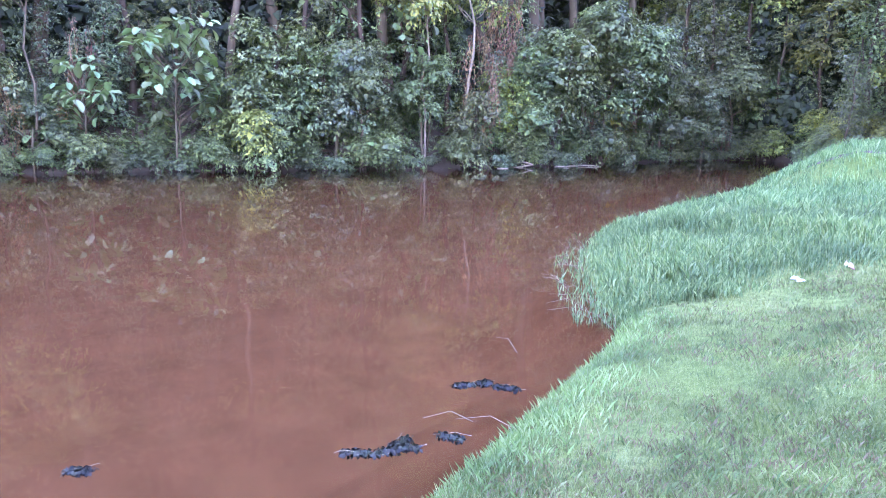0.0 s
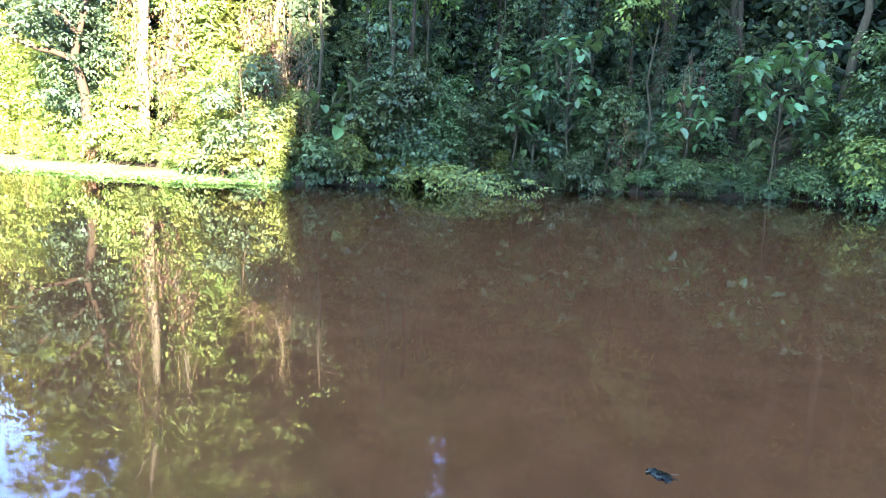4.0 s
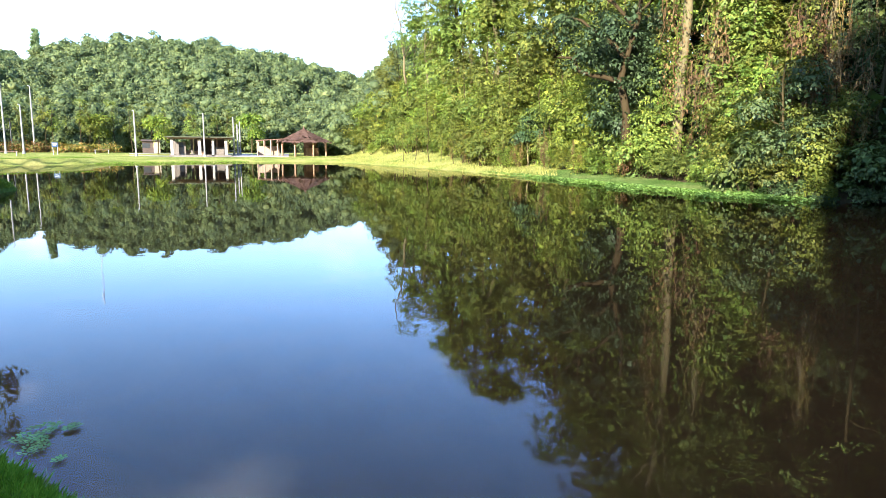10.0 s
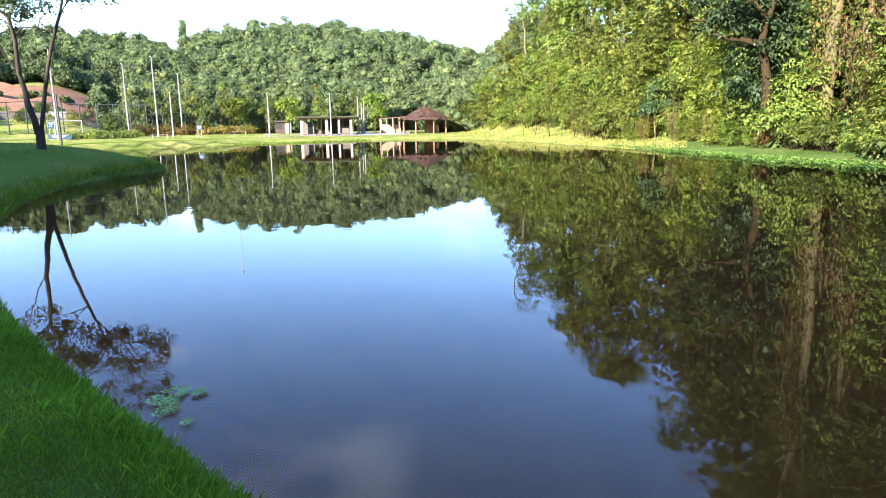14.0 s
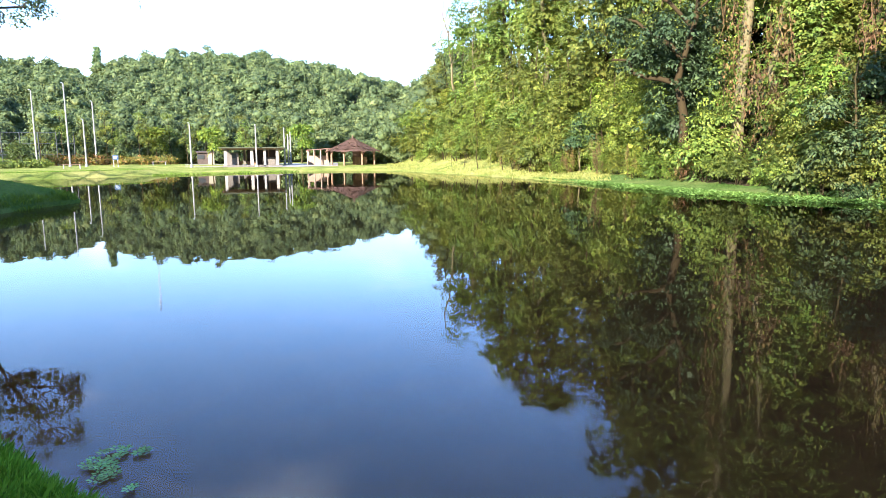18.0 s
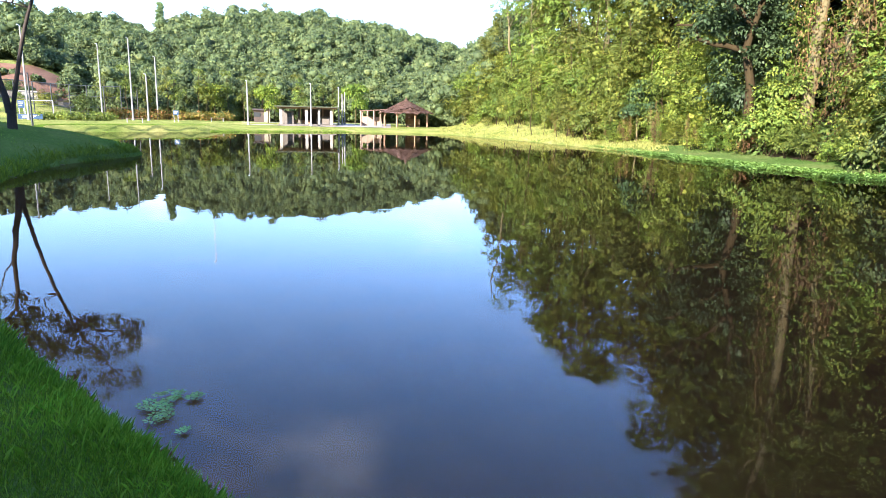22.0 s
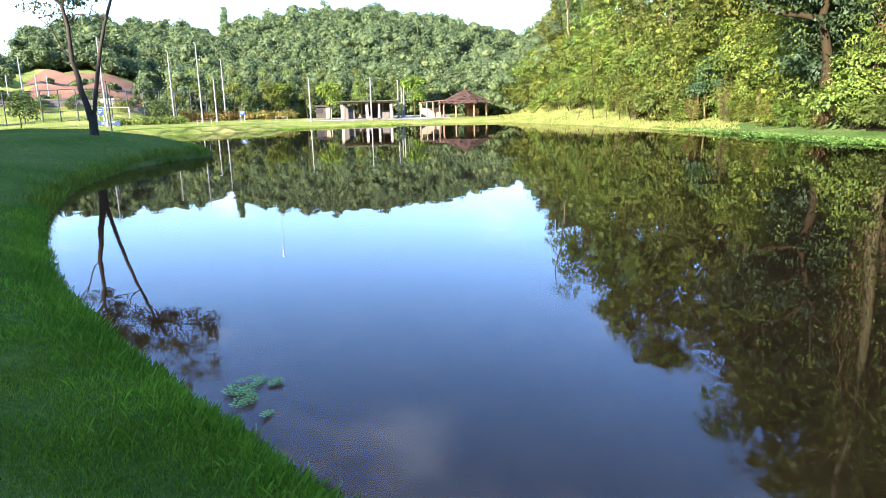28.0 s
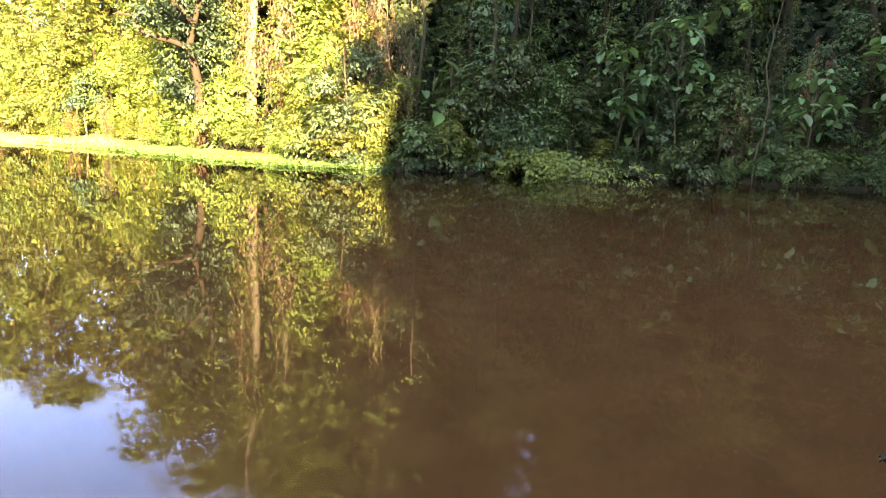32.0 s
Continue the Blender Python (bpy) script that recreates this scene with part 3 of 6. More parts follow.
def column_blobs(seed, height, r):
    """The outline of a trunk hung with climbers, from the ground up."""
    rng = np.random.default_rng(seed)
    out, z = [], 0.6
    while z < height:
        q_ = r * rng.uniform(0.55, 1.2) * (1.1 - 0.35 * z / height)
        out.append((rng.normal(0, r * 0.45), rng.normal(0, r * 0.45), z, q_, q_, q_ * 1.15))
        z += q_ * rng.uniform(0.55, 0.95)
    return out


def make_shrub(name, label, seed, w, h, n_leaf, leaf, leaf_m, group="", droop=0.4, category="shrub"):
    rng = np.random.default_rng(seed)
    t = thing(name, label, category, group)
    blobs = [(rng.normal(0, w * 0.28), rng.normal(0, w * 0.2), h * rng.uniform(0.2, 0.8), w * rng.uniform(0.22, 0.4), w * rng.uniform(0.22, 0.4), h * rng.uniform(0.16, 0.3))
             for _ in range(9)]
    for b in blobs[:5]:
        child("stem", stem_mesh("stem", rng, (b[0] * 0.3, b[1] * 0.3, -0.25), b[:3], 0.035, 0.012, M_DARK_BARK, 0.08, 6, 5), t)
    child("foliage", mesh_np("foliage", *foliage(rng, blobs, n_leaf, leaf, leaf * 0.58, droop, inner=10, flat=0.7), leaf_m), t)
    return t


def at(x, y, turn=0.0, size=1.0, dz=0.0, tilt=0.0, tall=1.0):
    return pose(x, y, ground_at(x, y) + dz, tilt, 0, turn) @ Matrix.Diagonal((size, size, size * tall, 1))


def shore_point(k, out):
    """A place out metres inland of the outline's control point number k (a fraction is fine)."""
    i = k * PER
    i0 = int(math.floor(i)) % len(SHORE)
    i1 = (i0 + 1) % len(SHORE)
    p = SHORE[i0] * (1 - i % 1) + SHORE[i1] * (i % 1)
    e = SHORE[i1] - SHORE[i0]
    nrm = np.array([e[1], -e[0]]) / (np.linalg.norm(e) + 1e-9)
    return p + nrm * out


class Kind:
    """One plant model; the first call moves the model itself, later ones copy it."""

    def __init__(self, make):
        self.model, self.used = make, False

    def put(self, m):
        if not self.used:
            self.used = True
            self.model.matrix_basis = m
            return self.model
        return copy_thing(self.model, m)


def bank_off(u):
    """How far back from the water the wood stands: a grass strip lies before the sunlit part."""
    return 2.5 * float(ease(u, 24.3, 25.1)) + 3.2 * float(ease(u, 25.6, 29.0)) + 9.0 * float(ease(u, 27.5, 28.6))


# large-leaved plants stand free of the other growth: x, y, height, leaves, leaf size, spread
PALE_PLANTS = ((-12.4, 32.5, 6.9, 230, 0.85, 2.1), (-16.0, 30.7, 5.2, 130, 0.8, 1.3), (-22.2, 24.9, 6.3, 100, 0.85, 1.3), (-20.5, 26.9, 7.6, 150, 0.85, 1.6), (-0.5, 39.6, 9.4, 40, 1.0, 1.3),
               (-26.4, 16.9, 3.9, 14, 1.1, 0.8))


LIT_TRUNKS = ((-36.5, 11.3), (-33.8, 12.4), (-30.6, 16.4))


def clear(p, wide=1.0):
    """True where nothing tall would hide a large-leaved plant from the pond."""
    az_, d_ = float(bearing(*p)), math.hypot(*p)
    for x, y, *_ in PALE_PLANTS:
        if abs(az_ - float(bearing(x, y))) < math.degrees(2.6 * wide / d_) and d_ < math.hypot(x, y) + 1.3:
            return False
    for x, y in LIT_TRUNKS:
        if abs(az_ - float(bearing(x, y))) < math.degrees(1.2 * wide / d_) and d_ < math.hypot(x, y) + 0.2:
            return False
    return True


G_TREE, G_SHRUB = "trees of the wood", "shrubs on the bank"
tall = [Kind(make_tree("forest_tree", "tall forest tree with a grey-brown trunk and dense crown", 10 + i, 17.5 + i, 0.24 + 0.03 * i,
                       crown_blobs(30 + i, 19, 6.0, 18.5 + i, 3.7, 1.85), 11000, 0.215, (M_BARK, M_DARK_BARK, M_PALE_BARK)[i % 3], M_TREE_LEAF, G_TREE, (0.6 * (i % 3 - 1), 0.3), 7, far=True))
        for i in range(5)]
# as above, with the shade put into darker crowns
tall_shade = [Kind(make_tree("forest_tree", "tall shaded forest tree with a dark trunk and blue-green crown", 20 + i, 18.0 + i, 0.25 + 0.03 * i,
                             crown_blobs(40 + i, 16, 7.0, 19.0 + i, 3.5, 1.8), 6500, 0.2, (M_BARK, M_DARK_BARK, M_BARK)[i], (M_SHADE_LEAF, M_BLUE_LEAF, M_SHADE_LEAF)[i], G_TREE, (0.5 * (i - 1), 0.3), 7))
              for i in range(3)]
climb = [Kind(make_tree("vine_tree", "slim forest tree hung with leafy climbers", 50 + i, 8.5 + 1.2 * i, 0.12 + 0.015 * i,
                        column_blobs(60 + i, 8.0 + 1.2 * i, 1.3), 5200, 0.14, (M_DARK_BARK, M_BARK)[i % 2],
                        (M_SHADE_LEAF, M_BLUE_LEAF, M_SHADE_LEAF, M_BLUE_LEAF, M_SHADE_LEAF)[i], G_TREE, (0.4 * (i - 2), 0.1), 4, droop=0.8)) for i in range(5)]
climb += [Kind(make_tree("vine_tree", "forest tree smothered in sunlit green creepers", 150 + i, 8.0 + 1.5 * i, 0.14,
                         column_blobs(160 + i, 7.6 + 1.5 * i, 1.5), 6500, 0.17, M_BARK, (M_YELLOW_LEAF, M_TREE_LEAF, M_TREE_LEAF)[i], G_TREE, (0.3 * (i - 1), 0.1), 4, droop=0.8, far=True)) for i in range(3)]
slim = [Kind(make_tree("slender_tree", "slender pale-trunked tree with an open crown", 80 + i, 9 + 1.5 * i, 0.085 + 0.01 * i,
                       crown_blobs(90 + i, 8, 4.5, 10 + 1.5 * i, 1.5, 0.95), 1000, 0.25, (M_BARK, M_DARK_BARK, M_DARK_BARK)[i], M_TREE_LEAF, G_TREE, (0.5 - 0.5 * i, 0), 5)) for i in range(3)]
shrubs = [Kind(make_shrub("shrub", lab, 110 + i, w, h, n, lf, mt, G_SHRUB)) for i, (lab, w, h, n, lf, mt) in enumerate((
    ("dense dark green broad-leaved shrub on the bank", 2.6, 2.2, 3000, 0.15, M_SHADE_LEAF),
    ("low blue-green shrub leaning over the water", 2.4, 1.6, 2500, 0.14, M_BLUE_LEAF),
    ("tall leafy green shrub on the bank", 2.6, 3.4, 3500, 0.155, M_SHADE_LEAF),
    ("yellow-green shrub with small bright leaves", 1.9, 2.4, 2800, 0.115, M_YELLOW_LEAF),
    ("tangled dark shrub with drooping leaves", 2.8, 2.8, 3000, 0.14, M_TREE_LEAF)))]

bank = [Kind(make_tree("bank_tree", lab, 170 + i, h, 0.1, crown_blobs(180 + i, 10, 1.4, h, w, 1.15, 0.62), n_, lf, (M_DARK_BARK, M_BARK)[i % 2], mt, G_TREE, (0.3 * (i - 2), -0.2), 6, droop=0.55, fill=0.5))
        for i, (lab, h, w, n_, lf, mt) in enumerate((
            ("bushy dark green tree leaning over the bank", 5.2, 1.7, 4600, 0.155, M_SHADE_LEAF),
            ("rounded blue-green tree on the bank", 6.4, 1.9, 5200, 0.15, M_BLUE_LEAF),
            ("light green small-leaved tree on the bank", 4.4, 1.4, 4000, 0.125, M_YELLOW_LEAF),
            ("spreading green tree on the bank", 7.2, 2.1, 5600, 0.17, M_SHADE_LEAF),
            ("leafy olive green tree on the bank", 5.8, 1.8, 4600, 0.155, M_TREE_LEAF),
            ("light green young tree on the bank", 4.8, 1.2, 3600, 0.16, M_LIME_LEAF)))]


def dry_curtain():
    """Dead creepers that hang in strands from a high limb."""
    rg_ = np.random.default_rng(141)
    t = thing("dry_vine", "curtain of dry brown hanging creepers", "vine", "dry creepers")
    for i in range(9):
        x0, y0, top = rg_.normal(0, 0.6), rg_.normal(0, 0.4), rg_.uniform(2.2, 6.5)
        parts_ = []
        for _ in range(4):
            a = (x0 + rg_.normal(0, 0.12), y0 + rg_.normal(0, 0.12), top + rg_.uniform(-0.8, 0.3))
            b = (a[0] + rg_.normal(0, 0.15), a[1] + rg_.normal(0, 0.15), rg_.uniform(0.1, 0.75) * top)
            parts_.append(tube(bent(rg_, a, b, 8, 0.12), rg_.uniform(0.006, 0.016), 3))
        pts_ = np.concatenate([q_[0][::3] for q_ in parts_])
        nl = 160
        lv = leaves(rg_, pts_[rg_.integers(len(pts_), size=nl)] + rg_.normal(0, 0.08, (nl, 3)), rg_.normal(size=(nl, 3)), 0.17, 0.06, 1.6)
        child("strand", mesh_np("strand", *merge(parts_ + [lv]), M_DRY_LEAF), t)
    return t


rng = np.random.default_rng(7)
# wood along the shaded bank and the sunlit bank: from the outline's far right end round to the far lawn
K0, K1 = 12.4, 29.9
dry = Kind(dry_curtain())
u = K0
while u < K1:
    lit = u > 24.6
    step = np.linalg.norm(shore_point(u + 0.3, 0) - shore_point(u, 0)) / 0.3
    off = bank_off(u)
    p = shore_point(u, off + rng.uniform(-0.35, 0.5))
    # paler leaf kinds where the bank is sunlit, darker ones in its shade
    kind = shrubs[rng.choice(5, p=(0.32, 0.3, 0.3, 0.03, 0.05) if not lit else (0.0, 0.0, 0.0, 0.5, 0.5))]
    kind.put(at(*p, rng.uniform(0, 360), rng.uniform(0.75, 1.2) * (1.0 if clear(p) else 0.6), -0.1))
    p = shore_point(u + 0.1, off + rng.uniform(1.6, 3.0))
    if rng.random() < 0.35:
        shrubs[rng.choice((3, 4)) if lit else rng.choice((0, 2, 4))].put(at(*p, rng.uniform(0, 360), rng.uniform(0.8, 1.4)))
    u += 1.5 / step
u = K0
while u < K1:
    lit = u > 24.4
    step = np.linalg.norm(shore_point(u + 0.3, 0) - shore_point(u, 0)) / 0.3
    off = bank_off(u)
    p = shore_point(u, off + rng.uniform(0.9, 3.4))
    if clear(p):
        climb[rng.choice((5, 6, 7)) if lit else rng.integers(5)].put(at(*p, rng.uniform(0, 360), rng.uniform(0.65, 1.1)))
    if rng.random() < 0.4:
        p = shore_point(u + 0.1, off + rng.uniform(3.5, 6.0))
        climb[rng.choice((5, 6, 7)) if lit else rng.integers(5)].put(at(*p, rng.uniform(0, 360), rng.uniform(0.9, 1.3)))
    if rng.random() < (0.05 if lit else 0.1):
        p = shore_point(u + 0.1, off + rng.uniform(1.5, 4.5))
        slim[rng.integers(3)].put(at(*p, rng.uniform(0, 360), rng.uniform(0.8, 1.1)))
    u += (2.2 if lit else 2.9) / step
u = 14.4
while u < 29.6:
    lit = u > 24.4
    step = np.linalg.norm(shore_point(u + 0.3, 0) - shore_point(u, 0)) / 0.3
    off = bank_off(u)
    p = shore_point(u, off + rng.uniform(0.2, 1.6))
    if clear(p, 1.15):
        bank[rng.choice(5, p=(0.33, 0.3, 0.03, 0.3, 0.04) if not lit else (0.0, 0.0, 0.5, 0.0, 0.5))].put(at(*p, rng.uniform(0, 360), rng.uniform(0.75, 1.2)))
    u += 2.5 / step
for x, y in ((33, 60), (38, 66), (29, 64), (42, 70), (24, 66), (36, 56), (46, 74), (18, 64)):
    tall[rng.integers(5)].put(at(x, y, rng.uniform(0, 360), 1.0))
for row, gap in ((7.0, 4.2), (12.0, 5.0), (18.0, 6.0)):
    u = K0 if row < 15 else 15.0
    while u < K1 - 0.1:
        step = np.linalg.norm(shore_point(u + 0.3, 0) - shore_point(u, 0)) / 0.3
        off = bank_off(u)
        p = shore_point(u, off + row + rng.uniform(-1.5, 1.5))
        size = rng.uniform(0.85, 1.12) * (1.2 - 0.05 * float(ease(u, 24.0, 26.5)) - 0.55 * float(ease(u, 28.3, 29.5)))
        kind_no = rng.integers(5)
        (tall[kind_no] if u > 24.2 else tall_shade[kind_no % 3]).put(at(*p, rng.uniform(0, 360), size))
        u += gap / step

for u, out, size in ((16.75, 0.5, 1.1), (15.75, 0.4, 0.7), (15.4, 0.5, 0.6), (25.2, 4.2, 1.2), (23.9, 1.4, 0.9), (20.2, 1.2, 0.8), (26.6, 5.6, 0.8), (24.3, 3.0, 1.0)):
    dry.put(at(*shore_point(u, out), 40 * u, size, 0.4))

def big_leaf(seed, mat):
    """One large lobed leaf, base at the origin, along +y."""
    rg_ = np.random.default_rng(seed)
    n_ = 8
    ang = np.linspace(-2.75, 2.75, 2 * n_ + 1)
    rad = 0.4 * (1 + 0.05 * np.cos(ang * 7)) * (1 - 0.2 * np.abs(ang) / 2.75)
    rim_ = np.stack([np.sin(ang) * rad * 0.6, 0.4 + np.cos(ang) * rad, 0.07 * np.abs(np.sin(ang)) - 0.16 * np.maximum(np.cos(ang), 0) ** 2], -1)
    v = np.concatenate([[(0, 0.22, 0.02)], rim_])
    f = np.stack([np.zeros(2 * n_, int), np.arange(2, 2 * n_ + 2), np.arange(1, 2 * n_ + 1)], -1)
    return mesh_np("leaf", v, f, mat, True)


BIG_LEAF = big_leaf(1, M_PALE_LEAF)
BIG_LEAF_GREEN = big_leaf(2, M_SHADE_LEAF)


def big_leaf_plant(x, y, h, n, size, seed, leaf_mesh, label, spread=1.3, low=0.45):
    """A soft-wooded plant with a few arms that end in rosettes of large leaves."""
    rg_ = np.random.default_rng(seed)
    t = thing("big_leaf_plant", label, "plant", "large-leaved plants", m=pose(x, y, ground_at(x, y)))
    child("stem", stem_mesh("stem", rg_, (0, 0, -0.3), (0.1, 0, h * 0.9), 0.06, 0.03, M_BARK, 0.03), t)
    arms = []
    k_ = max(6, n // 8)
    for i in range(k_):
        a = rg_.uniform(0, 6.28)
        e = np.array([math.cos(a) * spread * rg_.uniform(0.4, 1), math.sin(a) * spread * rg_.uniform(0.4, 1), h * rg_.uniform(low, 1.0)])
        child("branch", stem_mesh("branch", rg_, (0.05, 0, e[2] * 0.72), e, 0.03, 0.015, M_BARK, 0.05, 6, 5), t)
        arms.append(e)
    for i in range(n):
        c = arms[i % k_] + rg_.normal(0, 0.2, 3)
        q_ = size * rg_.uniform(0.7, 1.15)
        child("leaf", leaf_mesh, t, m=pose(*c, rg_.uniform(-50, 15), rg_.uniform(-25, 25), rg_.uniform(0, 360)) @ Matrix.Diagonal((q_, q_, q_, 1)))
    return t


PALE_LABEL = "pale-leaved young tree with large lobed leaves on the bank"
for x, y, h, n_, size, sp in PALE_PLANTS:
    big_leaf_plant(x, y, h, n_, size, int(h * 10), BIG_LEAF, PALE_LABEL, sp)
for x, y, h, n_, size in ((-26.0, 17.6, 4.4, 14, 1.4), (-12.6, 33.2, 2.6, 20, 0.9), (-17.5, 29.2, 2.2, 18, 0.8), (-21.5, 25.6, 2.4, 18, 0.8), (-4.0, 35.8, 2.2, 20, 0.8), (3.0, 40.6, 2.4, 18, 0.8),
                         (-8.0, 34.4, 2.0, 16, 0.8), (8.5, 45.4, 2.3, 16, 0.8)):
    big_leaf_plant(x, y, h, n_, size, int(h * 100 + x), BIG_LEAF_GREEN, "dark green plant with large lobed leaves on the bank", 0.9, 0.3)


def bare_trunk(x, y, h, r0, mat, label, lean=(0, 0), seed=0):
    """A trunk that shows in front of the wood, with its crown high above."""
    t = make_tree("forest_tree", label, seed, h, r0, crown_blobs(seed, 9, h * 0.62, h * 1.05, 2.4, 1.7), 4500, 0.2, mat, M_TREE_LEAF, G_TREE, lean, 5)
    t.matrix_basis = pose(x, y, ground_at(x, y))
    return t


# leafy growth close behind the large-leaved plants, and bright small trees at the water
for i, (x, y, *_) in enumerate(PALE_PLANTS):
    for side in (-1.2, 1.3):
        k_ = (math.hypot(x, y) + 3.0) / math.hypot(x, y)
        climb[i % 5].put(at(x * k_ + side * y / 35, y * k_ - side * x / 35, 60 * i, 0.95))
bank[1].put(at(-8.7, 34.3, 30, 0.85, -0.1))
bank[0].put(at(2.2, 39.4, 130, 0.8))
for i, (x, y) in enumerate(((13.5, 51.8), (17.5, 55), (21, 57.5), (24.5, 60.5), (28, 63), (31, 64.5), (10.5, 48.5))):
    climb[i % 5].put(at(x, y, 70 * i, 1.25))
    bank[(3, 0, 1)[i % 3]].put(at(x + 1.4, y - 0.9, 50 * i, 1.2))


bare_trunk(-17.6, 29.6, 13, 0.06, M_BARK, "thin brown leaning trunk at the water's edge", (0.5, 0.3), 301)
bare_trunk(-11.6, 38.4, 18, 0.24, M_BARK, "straight brown forest trunk", (0.5, 0), 302)
bare_trunk(-2.8, 41.0, 20, 0.4, M_BARK, "thick grey forest trunk", (-0.8, 0), 303)
bare_trunk(1.6, 40.2, 15, 0.09, M_PALE_BARK, "thin pale forest trunk", (0.4, 0), 304)
bare_trunk(-0.6, 38.9, 13, 0.07, M_PALE_BARK, "thin pale forest trunk", (-0.3, 0), 312)
bare_trunk(-24.4, 26.2, 13, 0.06, M_BARK, "thin brown forest trunk", (0.2, 0), 313)
bare_trunk(-24.8, 20.9, 12, 0.07, M_BARK, "thin reddish trunk before a dark hollow", (0.1, 0.1), 314)
bare_trunk(-36.5, 11.3, 19, 0.36, M_PALE_BARK, "thick sunlit trunk hung with dry vines", (0.9, -0.5), 305)
bare_trunk(-33.8, 12.4, 17, 0.24, M_PALE_BARK, "sunlit pale trunk hung with vines", (-0.8, 0.3), 306)
bare_trunk(-30.6, 16.4, 16, 0.17, M_PALE_BARK, "slim pale trunk with climbing vines", (0.2, 0), 307)
bare_trunk(-27.9, 17.0, 14, 0.1, M_BARK, "slim reddish forest trunk", (0, 0.3), 308)
bare_trunk(-77.7, -6.6, 17, 0.17, M_PALE_BARK, "pale slim trunk above the sunlit slope", (-0.4, -1.6), 310)
bare_trunk(-74.5, -3.3, 15, 0.14, M_PALE_BARK, "pale slim trunk above the sunlit slope", (-0.4, -1.5), 311)


def bank_place(az, back, eye=(0.5, 0.3)):
    """The place back metres behind the far waterline in the direction az."""
    a = math.radians(az)
    r = np.arange(15.0 if az > -6 else 30.0, 95.0, 0.25)
    xs, ys = eye[0] - r * math.sin(a), eye[1] + r * math.cos(a)
    k = int(np.argmax(shore_dist(xs, ys) > 0))
    return eye[0] - (r[k] + back) * math.sin(a), eye[1] + (r[k] + back) * math.cos(a)


def sky_point(az, el, r, eye=(-0.2, -0.1, 2.0)):
    """The place r metres off, at that bearing and height angle."""
    a = math.radians(az)
    return (eye[0] - r * math.sin(a), eye[1] + r * math.cos(a), eye[2] + r * math.tan(math.radians(el)))


# creepers that clothe the sunlit trunks
def trunk_creeper(x, y, h, lean, r, n, seed):
    rg_ = np.random.default_rng(seed)
    t = thing("climbing_vine", "dry and green creepers wound round a sunlit trunk", "vine", "creepers on trunks", m=pose(x, y, ground_at(x, y)))
    line = np.linspace((0, 0, 0.2), (lean[0] * 0.75, lean[1] * 0.75, h * 0.75), 14)
    for mt, part_n, share in ((M_DRY_LEAF, "dry_coat", 0.7), (M_YELLOW_LEAF, "leaf_coat", 0.5)):
        blobs_ = [(*p_ + rg_.normal(0, r * 0.3, 3), r * rg_.uniform(0.5, 1.1), r * rg_.uniform(0.5, 1.1), h * 0.05) for p_ in line for _ in range(3)]
        lv = [cloud(rg_, blobs_, int(n * share), 0.17, 0.07, 1.4, 0.5, up=-0.2)]
        if mt is M_DRY_LEAF:
            for _ in range(16):
                k = rg_.integers(4, 14)
                a, q_ = rg_.uniform(0, 6.28), r * rg_.uniform(0.6, 1.3)
                top_ = line[k] + np.array([math.cos(a) * q_, math.sin(a) * q_, 0])
                v, f = tube(bent(rg_, top_, top_ + np.array([rg_.normal(0, 0.4), rg_.normal(0, 0.4), -rg_.uniform(1.5, 4.5)]), 8, 0.08), 0.018, 4)
                lv.append((v, f))
        child(part_n, mesh_np(part_n, *merge(lv), mt), t)
    return t


trunk_creeper(-36.5, 11.3, 19, (0.9, -0.5), 0.8, 2600, 331)
trunk_creeper(-33.8, 12.4, 17, (-0.8, 0.3), 0.6, 1800, 332)
trunk_creeper(-30.6, 16.4, 16, (0.2, 0), 0.45, 1300, 333)

